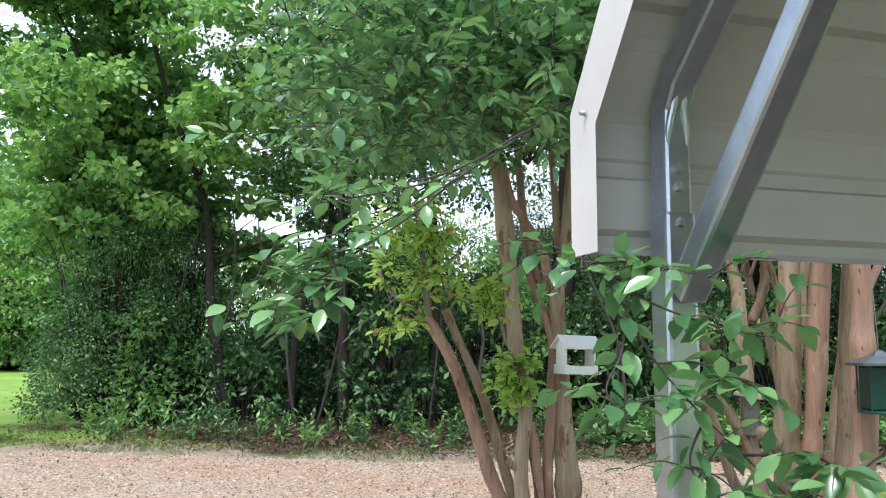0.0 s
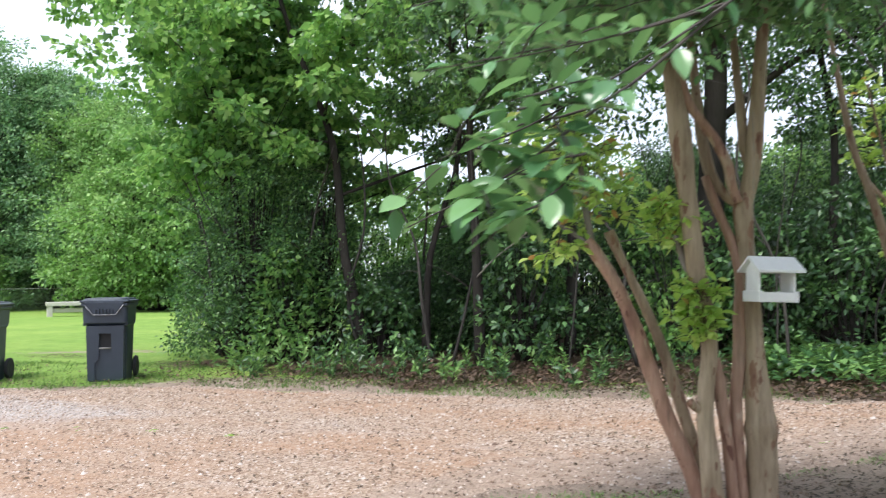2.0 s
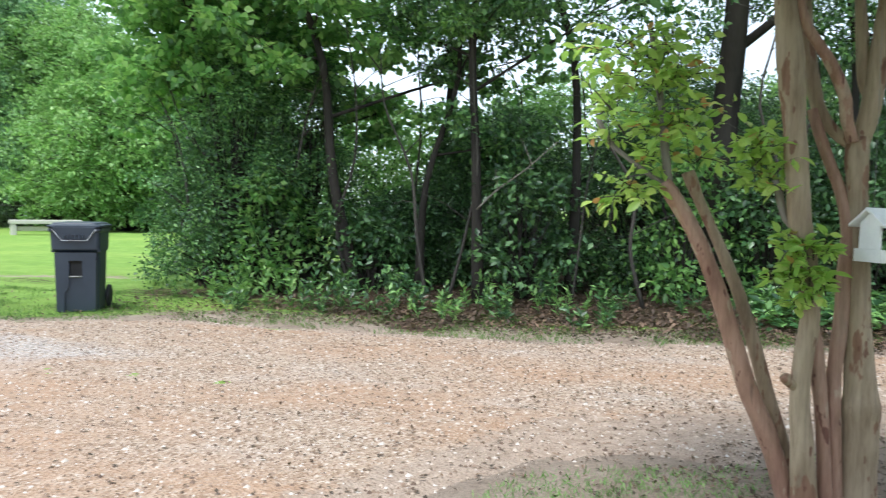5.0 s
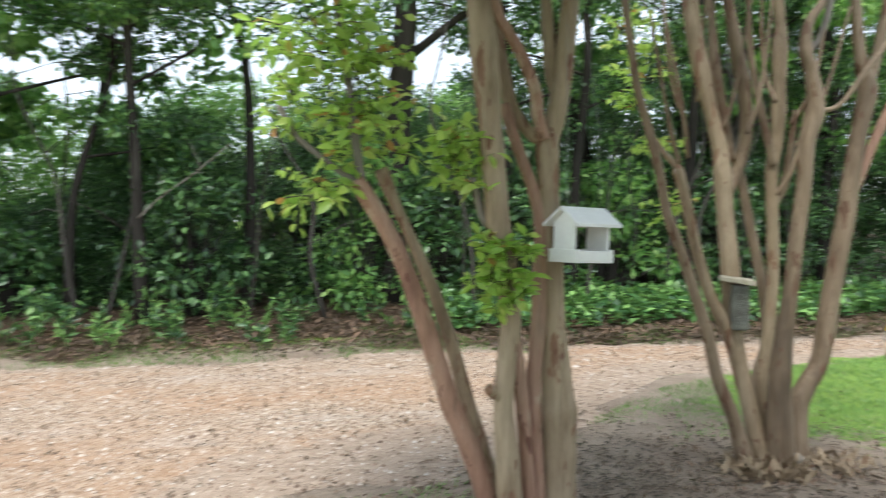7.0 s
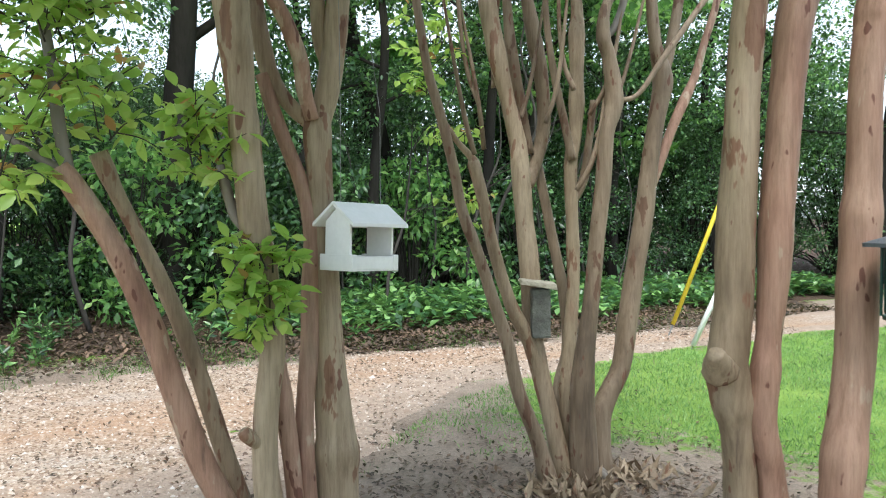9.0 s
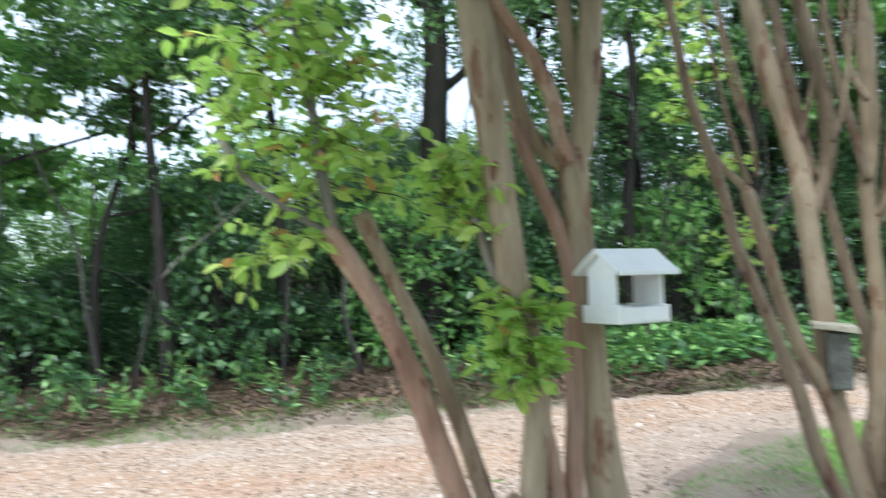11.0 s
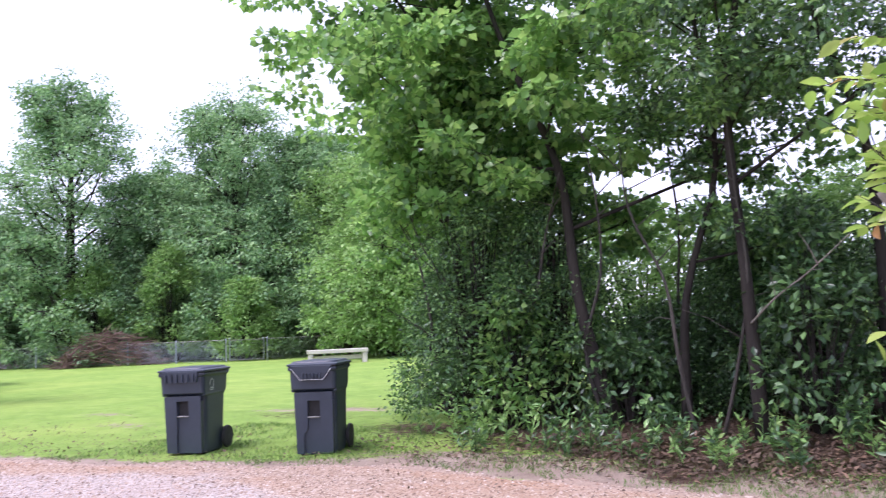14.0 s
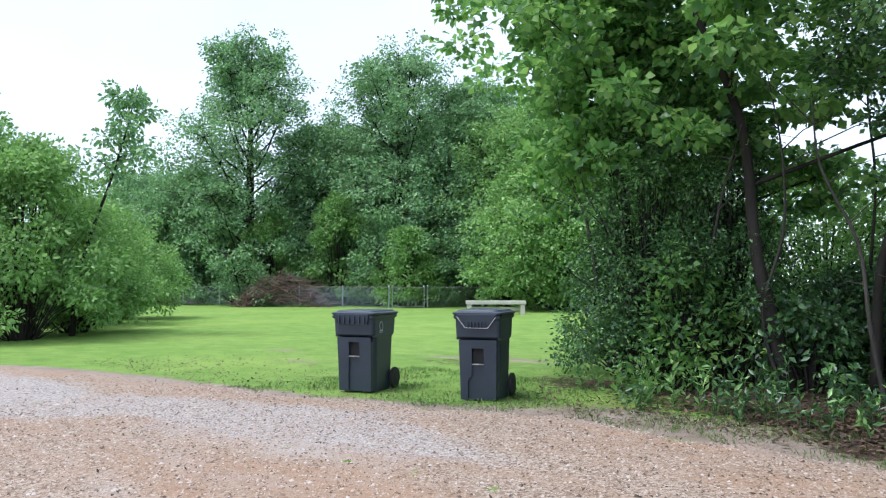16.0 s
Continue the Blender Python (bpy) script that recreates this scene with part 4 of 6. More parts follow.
    def canopy(tw, c, w):
        for k in range(60):
            h = Vector((rng.uniform(1.4, 2.6), rng.uniform(4.9, 5.5), rng.uniform(2.3, 2.6)))
            e = h + Vector((rng.normal(0, 0.5), rng.normal(0, 0.5), rng.uniform(0.15, 0.8)))
            spray(rng, [h, h.lerp(e, 0.5) + Vector((0, 0, 0.15)), e], 16, 0.06, tw, c, w, 0.006)

    foliage("foliage", root, rng, canopy, LEAF_MYRTLE, 0.06, "")


def myrtle_with_green_feeder():
    root = thing("crape_myrtle", pose(0, 0, 0), "crape myrtle with thick mottled red and tan trunks", "tree", "crape myrtles by the carport")
    stem("stem", [(1.58, 3.74, -0.05, 0.057), (1.569, 3.74, 0.319, 0.051), (1.562, 3.74, 0.498, 0.051), (1.542, 3.74, 0.642, 0.05), (1.513, 3.74, 0.767, 0.059), (1.513, 3.74, 0.855, 0.055), (1.529, 3.74, 0.992, 0.051), (1.538, 3.74, 1.166, 0.053), (1.549, 3.74, 1.373, 0.05), (1.556, 3.74, 1.546, 0.048), (1.574, 3.74, 1.718, 0.051), (1.594, 3.74, 1.892, 0.05), (1.607, 3.74, 2.099, 0.048), (1.613, 3.74, 2.406, 0.04)], root, BARK_MYRTLE, 60)
    stem("stem", [(1.69, 3.69, -0.05, 0.051), (1.65, 3.69, 0.321, 0.045), (1.624, 3.69, 0.502, 0.038), (1.594, 3.69, 0.646, 0.04), (1.602, 3.69, 0.768, 0.043), (1.615, 3.69, 0.888, 0.037), (1.634, 3.69, 1.062, 0.047), (1.644, 3.69, 1.235, 0.05), (1.66, 3.69, 1.408, 0.049), (1.678, 3.69, 1.581, 0.048), (1.699, 3.69, 1.755, 0.051), (1.727, 3.69, 1.861, 0.052), (1.773, 3.69, 2.022, 0.04), (1.811, 3.69, 2.356, 0.032)], root, BARK_RED, 61)
    stem("stem", [(1.647, 3.52, -0.05, 0.062), (1.687, 3.52, 0.372, 0.055), (1.718, 3.52, 0.619, 0.054), (1.751, 3.52, 0.833, 0.054), (1.759, 3.52, 1.034, 0.055), (1.763, 3.52, 1.199, 0.051), (1.772, 3.52, 1.365, 0.045), (1.774, 3.52, 1.531, 0.043), (1.791, 3.52, 1.679, 0.044), (1.814, 3.52, 1.764, 0.054), (1.816, 3.52, 1.912, 0.039), (1.786, 3.52, 2.185, 0.03)], root, BARK_RED, 62)
    stem("stem", [(1.886, 3.88, -0.05, 0.042), (1.856, 3.88, 0.225, 0.038), (1.827, 3.88, 0.425, 0.032), (1.794, 3.88, 0.584, 0.033), (1.803, 3.88, 0.719, 0.036), (1.817, 3.88, 0.853, 0.031), (1.839, 3.88, 1.044, 0.039), (1.849, 3.88, 1.236, 0.041), (1.868, 3.88, 1.428, 0.041), (1.887, 3.88, 1.62, 0.04), (1.911, 3.88, 1.812, 0.042), (1.941, 3.88, 1.93, 0.043), (1.993, 3.88, 2.109, 0.033), (2.035, 3.88, 2.478, 0.027)], root, BARK_MYRTLE, 63)
    stem("branch_stub", [(1.44, 3.7, 0.8, 0.05), (1.4, 3.67, 0.835, 0.034), (1.375, 3.65, 0.86, 0.022)], root, BARK_MYRTLE, 70, 10)
    rng = np.random.default_rng(8)

    def canopy(tw, c, w):
        for k in range(60):
            h = Vector((rng.uniform(1.4, 2.1), rng.uniform(3.5, 3.8), rng.uniform(2.2, 2.5)))
            e = h + Vector((rng.normal(0, 0.45), rng.normal(0, 0.5), rng.uniform(0.1, 0.7)))
            spray(rng, [h, h.lerp(e, 0.5) + Vector((0, 0, 0.15)), e], 16, 0.06, tw, c, w, 0.006)

    foliage("foliage", root, rng, canopy, LEAF_MYRTLE, 0.06, "")


myrtle_with_feeder()
myrtle_low_branch()
myrtle_with_birdhouse()
myrtle_with_green_feeder()


# ---------------------------------------------------------------- woods
TALL = "tall woodland tree with thin dark trunk and dense green crown"
for k, (x, y, tall, girth, frm, spread, lean, leaf) in enumerate((
    (-3.75, 11.35, 8.0, 0.085, 0.32, 2.6, (-2.6, 0.0), LEAF_MAPLE),
    (-2.9, 11.4, 7.5, 0.055, 0.27, 1.9, (0.8, 0.2), LEAF_WOOD),
    (-2.0, 10.9, 9.0, 0.07, 0.26, 2.3, (0.2, 0.4), LEAF_WOOD),
    (-0.9, 11.8, 8.0, 0.075, 0.4, 2.2, (-0.5, 0.2), LEAF_WOOD),
    (0.9, 12.2, 11.0, 0.22, 0.3, 3.0, (0.4, 0.6), LEAF_WOOD),
    (2.6, 12.6, 8.0, 0.08, 0.35, 2.2, (0.3, 0.0), LEAF_WOOD),
    (4.6, 14.5, 12.0, 0.2, 0.4, 2.6, (0.0, 0.2), LEAF_WOOD),
    (6.6, 13.2, 8.5, 0.1, 0.3, 2.6, (0.2, 0.0), LEAF_MAPLE),
    (9.0, 14.5, 9.5, 0.12, 0.25, 2.8, (0.0, 0.0), LEAF_WOOD),
    (12.0, 13.5, 9.0, 0.12, 0.25, 2.8, (0.0, 0.0), LEAF_WOOD),
    (15.0, 11.5, 9.0, 0.12, 0.2, 3.0, (0.0, 0.0), LEAF_WOOD),
    (17.0, 8.0, 9.0, 0.12, 0.2, 3.0, (0.0, 0.0), LEAF_WOOD),
    (-5.4, 12.9, 7.5, 0.08, 0.25, 2.1, (-0.6, 0.0), LEAF_MAPLE),
    (-3.2, 14.6, 8.5, 0.08, 0.55, 2.2, (0.0, 0.0), LEAF_WOOD),
    (-5.7, 11.8, 7.0, 0.07, 0.42, 1.9, (-1.3, -0.6), LEAF_MAPLE),
    (-6.4, 12.8, 6.5, 0.07, 0.3, 1.7, (-0.6, -0.3), LEAF_MAPLE),
    (3.6, 12.3, 9.0, 0.09, 0.28, 2.4, (0.0, 0.2), LEAF_WOOD),
    (5.6, 12.6, 9.5, 0.1, 0.3, 2.5, (0.3, 0.0), LEAF_WOOD),
    (7.8, 16.0, 11.0, 0.13, 0.2, 2.8, (0.0, 0.0), LEAF_WOOD),
    (10.6, 16.5, 11.0, 0.13, 0.2, 2.8, (0.0, 0.0), LEAF_WOOD),
    (8.2, 13.0, 8.5, 0.1, 0.15, 2.5, (0.0, 0.0), LEAF_WOOD),
    (10.4, 12.8, 8.5, 0.1, 0.15, 2.6, (0.0, 0.0), LEAF_WOOD),
    (6.8, 14.8, 10.0, 0.12, 0.2, 2.6, (0.0, 0.0), LEAF_WOOD),
    (12.6, 11.2, 8.5, 0.1, 0.12, 2.6, (0.0, 0.0), LEAF_WOOD),
)):
    woodland_tree("woodland_tree", x, y, tall, girth, frm, spread, 100 + k, leaf, TALL, *((0.125, 150, 80) if leaf is LEAF_MAPLE else (0.085, 140, 118)), lean, 0.45, broad=0.9 if leaf is LEAF_MAPLE else 0.6, layer=0.26 if leaf is LEAF_MAPLE else 0.5)
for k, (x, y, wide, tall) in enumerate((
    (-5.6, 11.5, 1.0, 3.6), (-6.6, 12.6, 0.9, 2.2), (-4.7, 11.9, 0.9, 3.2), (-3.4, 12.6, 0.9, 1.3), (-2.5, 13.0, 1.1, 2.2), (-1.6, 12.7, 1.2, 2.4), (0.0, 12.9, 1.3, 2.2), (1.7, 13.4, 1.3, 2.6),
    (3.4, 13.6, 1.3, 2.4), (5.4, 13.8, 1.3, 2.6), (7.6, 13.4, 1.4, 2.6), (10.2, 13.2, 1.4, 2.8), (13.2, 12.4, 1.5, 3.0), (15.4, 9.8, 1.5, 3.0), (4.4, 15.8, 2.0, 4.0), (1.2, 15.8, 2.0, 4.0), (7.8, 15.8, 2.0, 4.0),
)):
    # first three take the plain leaf; the rest have shade in their colour
    shrub("woodland_shrub", x, y, wide, tall, 200 + k, LEAF_WOOD if k < 3 else LEAF_SHADED, "dense green thicket under the woodland trees", 0.06, 80, 250)
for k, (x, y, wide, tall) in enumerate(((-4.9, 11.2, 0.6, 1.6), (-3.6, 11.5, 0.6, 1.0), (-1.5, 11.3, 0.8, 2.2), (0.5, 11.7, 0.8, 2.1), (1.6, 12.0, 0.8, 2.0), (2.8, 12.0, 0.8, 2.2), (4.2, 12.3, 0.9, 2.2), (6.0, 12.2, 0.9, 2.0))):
    # two in three carry the same shade-darkened leaf colour
    shrub("understory_shrub", x, y, wide, tall, 270 + k, LEAF_SHADED if k % 3 else LEAF_MAPLE, "loose leafy bush among the woodland trunks", 0.11, 34, 45, clump=0.32, bark=BARK_WOOD)
# dark backing for the low gaps; its shade is in the leaf colour
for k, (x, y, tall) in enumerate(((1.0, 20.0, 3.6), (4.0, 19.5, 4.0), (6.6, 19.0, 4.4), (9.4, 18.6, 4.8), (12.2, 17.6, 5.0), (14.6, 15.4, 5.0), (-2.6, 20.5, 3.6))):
    shrub("thicket_shrub", x, y, 2.3, tall, 255 + k, LEAF_SHADED, "tall thicket closing the back of the woods, shade painted into its leaves", 0.15, 90, 110, clump=0.7)
for k, (x, y, wide, tall) in enumerate(((-5.0, 16.5, 2.2, 3.2), (-3.2, 17.2, 2.2, 2.8), (-1.0, 17.5, 2.5, 3.6), (3.0, 18.5, 2.6, 3.6))):
    shrub("field_shrub", x, y, wide, tall, 240 + k, LEAF_LIGHT, "sunlit light green bushes behind the woods", 0.11, 70, 150, clump=0.6)

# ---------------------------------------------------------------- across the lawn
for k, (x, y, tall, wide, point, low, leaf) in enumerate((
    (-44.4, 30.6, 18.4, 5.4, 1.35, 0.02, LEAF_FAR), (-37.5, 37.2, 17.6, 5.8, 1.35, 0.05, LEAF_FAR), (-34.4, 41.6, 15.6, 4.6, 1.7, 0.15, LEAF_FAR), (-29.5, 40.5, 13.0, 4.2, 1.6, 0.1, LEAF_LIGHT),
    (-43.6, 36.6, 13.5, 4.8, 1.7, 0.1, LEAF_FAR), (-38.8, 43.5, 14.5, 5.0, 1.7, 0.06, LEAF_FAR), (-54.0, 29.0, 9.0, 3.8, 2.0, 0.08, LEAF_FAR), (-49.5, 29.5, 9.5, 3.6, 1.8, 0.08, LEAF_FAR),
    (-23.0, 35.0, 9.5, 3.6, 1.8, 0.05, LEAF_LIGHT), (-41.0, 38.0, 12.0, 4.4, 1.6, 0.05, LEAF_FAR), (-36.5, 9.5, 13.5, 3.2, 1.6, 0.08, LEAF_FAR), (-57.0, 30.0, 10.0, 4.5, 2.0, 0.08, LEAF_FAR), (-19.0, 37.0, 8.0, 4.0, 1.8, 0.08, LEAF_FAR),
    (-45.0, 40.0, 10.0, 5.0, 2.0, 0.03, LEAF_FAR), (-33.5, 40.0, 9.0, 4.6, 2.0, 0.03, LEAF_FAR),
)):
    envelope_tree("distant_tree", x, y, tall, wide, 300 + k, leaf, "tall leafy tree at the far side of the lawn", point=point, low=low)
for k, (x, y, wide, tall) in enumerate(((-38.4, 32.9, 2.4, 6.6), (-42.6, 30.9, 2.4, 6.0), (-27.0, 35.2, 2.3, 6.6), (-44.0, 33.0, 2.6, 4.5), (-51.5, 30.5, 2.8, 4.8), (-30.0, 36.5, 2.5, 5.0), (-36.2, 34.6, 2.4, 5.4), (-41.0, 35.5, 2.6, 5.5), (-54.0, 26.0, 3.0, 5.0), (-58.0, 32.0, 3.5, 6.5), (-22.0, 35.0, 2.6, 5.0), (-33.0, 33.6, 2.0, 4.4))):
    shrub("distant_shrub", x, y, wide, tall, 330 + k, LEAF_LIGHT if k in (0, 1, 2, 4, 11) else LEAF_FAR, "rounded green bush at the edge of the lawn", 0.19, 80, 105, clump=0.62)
for k, (x, y, wide, tall) in enumerate(((-20.6, 9.0, 2.0, 4.6), (-22.6, 11.0, 1.9, 3.4), (-22.0, 7.4, 2.4, 6.0), (-26.5, 12.5, 2.6, 4.2), (-30.0, 15.5, 2.6, 4.0))):
    shrub("lawn_side_shrub", x, y, wide, tall, 350 + k, LEAF_LIGHT, "big overhanging green bush beside the lawn", 0.13, 110, 190, clump=0.65)


# ---------------------------------------------------------------- carport
CP = Matrix.Translation((0.52, 1.12, 0)) @ Matrix.Rotation(radians(20), 4, "Z") @ Matrix.Diagonal((1, -1, 1, 1))


def carport():
    """Local axes: x along the eave, y inwards from the leg, z up."""
    root = thing("carport", Matrix.Identity(4), "white metal carport with galvanised steel frame and corrugated panels", "carport")

    def put(name, shape, mat, label="", smooth=False, bevel=0.0):
        shape.v = [tuple(CP @ Vector(p)) for p in shape.v]
        shape.f = [tuple(reversed(q)) for q in shape.f]
        return part(name, shape, mat, root, label, smooth, bevel)

    # line of the sheet from the eave up and over: (inward, height)
    line = []
    for z, out in ((1.335, 0.0), (1.345, 0.012), (1.362, 0.012), (1.37, 0.0), (1.44, 0.0), (1.445, 0.005), (1.465, 0.005), (1.47, 0.0), (1.52, 0.0)):
        line.append((-0.045 - out, z))
    at = Vector((-0.045, 1.525))
    for turn, run in ((52, 1), (37, 1), (19, 9)):
        d = Vector((math.cos(radians(turn)), math.sin(radians(turn))))
        out = Vector((-d.y, d.x))
        for _ in range(run):
            for s0, up in ((0.012, 0.0), (0.1, 0.0), (0.115, 0.014), (0.15, 0.014), (0.165, 0.0)):
                line.append(tuple(at + d * s0 + out * up))
            at = at + d * 0.19
    # far slope is out of view, mirrored on to shade the near sheet
    ridge = line[-1][0] + 0.02
    far = 2 * ridge
    line += [(2 * ridge - v, z) for v, z in reversed(line)]
    s = Shape()
    t = 0.002
    ends = (-0.115, 6.0)
    vs = [(u, v, z) for v, z in line for u in ends] + [(u, v - t, z + t) for v, z in line for u in ends]
    n = len(line)
    fs = []
    for i in range(n - 1):
        a = i * 2
        fs.append((a, a + 1, a + 3, a + 2))
        a += n * 2
        fs.append((a + 2, a + 3, a + 1, a))
    s.add(vs, fs)
    put("roof_panel", s, PANEL, "off-white corrugated roof sheet")
    # eave and gable trims
    s = Shape()
    trim = [(-0.06, 1.33), (-0.06, 1.53), (0.075, 1.7), (0.23, 1.83), (0.7, 2.0), (1.7, 2.34)]
    for a, b in zip(trim, trim[1:]):
        fa, fb = [(0.075, 0.0 if z < 1.4 else -0.03) if z < 1.6 else (0.072, -0.05) for z in (a[1], b[1])]
        s.add([(-0.12, *a), (-0.12, *b), (-0.118, b[0] + fb[0], b[1] + fb[1]), (-0.118, a[0] + fa[0], a[1] + fa[1])], [(0, 1, 2, 3)])
        s.add([(-0.12, *a), (-0.12, *b), (-0.06, b[0], b[1] + 0.003), (-0.06, a[0], a[1] + 0.003)], [(3, 2, 1, 0)])
    put("trim", s, TRIM, "white bent sheet trim")
    for v, z in ((-0.01, 1.52), (0.085, 1.67)):
        s = Shape()
        s.tube([(-0.121, v, z), (-0.129, v, z)], [0.0045, 0.003], 8)
        put("screw", s, BOLT)

    def tube(name, pts, w, label=""):
        """Square tube along pts in the plane of the bow."""
        sh = Shape()
        for i, (v, z) in enumerate(pts):
            a, b = pts[max(i - 1, 0)], pts[min(i + 1, len(pts) - 1)]
            d = Vector((b[0] - a[0], b[1] - a[1])).normalized()
            nx, nz = -d.y, d.x
            h = w / 2
            sh.v += [(-h, v - nx * h, z - nz * h), (h, v - nx * h, z - nz * h), (h, v + nx * h, z + nz * h), (-h, v + nx * h, z + nz * h)]
        for i in range(len(pts) - 1):
            for k in range(4):
                p, q = i * 4 + k, i * 4 + (k + 1) % 4
                sh.f.append((p, q, q + 4, p + 4))
        sh.f += [(3, 2, 1, 0), tuple(len(pts) * 4 - 4 + k for k in range(4))]
        return put(name, sh, STEEL, label, bevel=0.006)

    tube("leg", [(0.0, -0.02), (0.0, 1.388)], 0.046, "galvanised square steel leg")
    tube("rafter", [(0.0, 1.3), (0.0, 1.48), (0.003, 1.53), (0.027, 1.57), (0.146, 1.665), (0.216, 1.73), (0.3, 1.785), (0.7, 1.94), (ridge, 1.76 + 0.344 * (ridge - 0.19)), (far - 0.25, 1.785), (far - 0.09, 1.57), (far - 0.09, 1.3)], 0.041, "bent steel roof bow with crimped corner")
    # unseen leg added under the far slope
    tube("far_leg", [(far - 0.09, -0.02), (far - 0.09, 1.5)], 0.057, "galvanised square steel leg")
    tube("brace", [(0.03, 1.275), (0.462, 1.775)], 0.039, "diagonal steel knee brace")
    for u in (-0.014, 0.013):
        sh = Shape()
        path, rad = smooth_path([(u, 0.018, 1.47), (u, 0.021, 1.5), (u * 0.5, 0.026, 1.54), (u * 0.6, 0.045, 1.575), (u, 0.07, 1.6)], [0.001, 0.005, 0.0065, 0.005, 0.001], 5)
        sh.tube(path, rad, 8)
        put("crimp", sh, STEEL, smooth=True)
    for v, z in ((0.012, 1.445), (0.02, 1.42), (0.02, 1.372)):
        sh = Shape()
        sh.tube([(-0.006 + v * 0.2, 0.02, z), (-0.006 + v * 0.2, 0.03, z)], [0.0075, 0.006], 6)
        put("bolt", sh, BOLT)
    return root


carport()


# ---------------------------------------------------------------- wheeled bins
def rounded(cx, cy, hx, hy, r, z, seg=4):
    """A rounded rectangle ring at height z."""
    out = []
    for sx, sy, a0 in ((1, 1, 0), (-1, 1, 90), (-1, -1, 180), (1, -1, 270)):
        for k in range(seg + 1):
            a = radians(a0 + 90 * k / seg)
            out.append((cx + sx * (hx - r) + r * math.cos(a), cy + sy * (hy - r) + r * math.sin(a), z))
    return out


def loft(rings):
    s = Shape()
    k = len(rings[0])
    for r in rings:
        s.v += r
    for i in range(len(rings) - 1):
        for j in range(k):
            a, b = i * k + j, i * k + (j + 1) % k
            s.f.append((a, b, b + k, a + k))
    s.f += [tuple(range(k - 1, -1, -1)), tuple(range((len(rings) - 1) * k, len(rings) * k))]
    return s


def wheeled_bin(m, label, angled):
    """Front is -y. The two differ in their front panel and lid lip."""
    root = thing("wheeled_bin", m, label, "trash bin", "wheeled bins on the grass verge")
    rings = [rounded(0, 0.04, 0.245, 0.25, 0.07, 0.0), rounded(0, 0.04, 0.258, 0.262, 0.07, 0.02), rounded(0, 0.035, 0.276, 0.29, 0.07, 0.69), rounded(0, 0.0, 0.296, 0.346, 0.06, 0.735), rounded(0, 0.0, 0.303, 0.36, 0.06, 0.93), rounded(0, 0.0, 0.322, 0.38, 0.05, 0.945), rounded(0, 0.0, 0.324, 0.382, 0.05, 0.975), rounded(0, 0.0, 0.305, 0.362, 0.05, 0.98)]
    part("body", loft(rings), CART, root, bevel=0.006)
    # black ring stands in for the shaded gap between body and lid
    gap_ring = loft([rounded(0, 0.005, 0.316, 0.376, 0.05, 0.974), rounded(0, 0.005, 0.316, 0.376, 0.05, 0.99)])
    part("lid_gap_shade", gap_ring, RUBBER, root, "black ring painted in for the shaded gap under the lid")
    lid = loft([rounded(0, 0.01, 0.332, 0.394, 0.06, 0.988), rounded(0, 0.01, 0.338, 0.4, 0.06, 0.996), rounded(0, 0.01, 0.336, 0.398, 0.06, 1.012), rounded(0, 0.02, 0.3, 0.355, 0.08, 1.022), rounded(0, 0.02, 0.285, 0.335, 0.08, 1.04), rounded(0, 0.02, 0.2, 0.24, 0.08, 1.046)])
    lid_ob = part("lid", lid, CART, root, "closed plastic lid", bevel=0.005)
    lip = Shape()
    w0, w1, zb = (0.27, 0.15, 0.835) if angled else (0.25, 0.22, 0.865)
    lip.add([(-w0, -0.4, 0.995), (w0, -0.4, 0.995), (w1, -0.385, zb), (-w1, -0.385, zb), (-w0, -0.36, 0.995), (w0, -0.36, 0.995), (w1, -0.35, zb), (-w1, -0.35, zb)], [(3, 2, 1, 0), (4, 5, 6, 7), (0, 1, 5, 4), (2, 3, 7, 6), (1, 2, 6, 5), (3, 0, 4, 7)])
    part("front_lip", lip, CART, lid_ob, bevel=0.006)
    edge = Shape()
    edge.tube([(-w0 + 0.01, -0.398, 0.965), (-w1, -0.388, zb + 0.004), (w1, -0.388, zb + 0.004), (w0 - 0.01, -0.398, 0.965)], [0.004] * 4, 6)
    part("lip_edge", edge, MARK if angled else CART, lid_ob, "scuffed pale rim" if angled else "")
    for k in range(6):
        rib = Shape()
        u = (-0.125 + 0.05 * k) * (0.9 if angled else 1.5)
        rib.box((u - 0.007, -0.414, zb + 0.012), (u + 0.007, -0.385, 0.965 if not angled else zb + 0.075))
        part("lip_rib", rib, CART, lid_ob, bevel=0.003)

    def front(z):
        return -0.282 - 0.062 * z

    # grab recess with its bar, and the raised ribs that frame the lower panel
    zr, zt = (0.415, 0.605) if angled else (0.45, 0.64)
    # black plate at the back of the hollow paints in its shade
    back = Shape()
    back.box((-0.085, front(zr) + 0.045, zr - 0.01), (0.085, front(zr) + 0.07, zt + 0.02))
    part("grab_recess_shade", back, RUBBER, root, "hollow grab recess, its back black for shade")
    lower = Shape()
    lower.add([(-0.15, front(0.02) + 0.014, 0.02), (0.15, front(0.02) + 0.014, 0.02), (0.15, front(zr) + 0.014, zr), (-0.15, front(zr) + 0.014, zr), (-0.15, front(0.02) + 0.07, 0.02), (0.15, front(0.02) + 0.07, 0.02), (0.15, front(zr) + 0.07, zr), (-0.15, front(zr) + 0.07, zr)], [(0, 1, 2, 3), (7, 6, 5, 4), (3, 2, 6, 7), (1, 0, 4, 5)])
    part("lower_panel", lower, CART, root)
    upper = Shape()
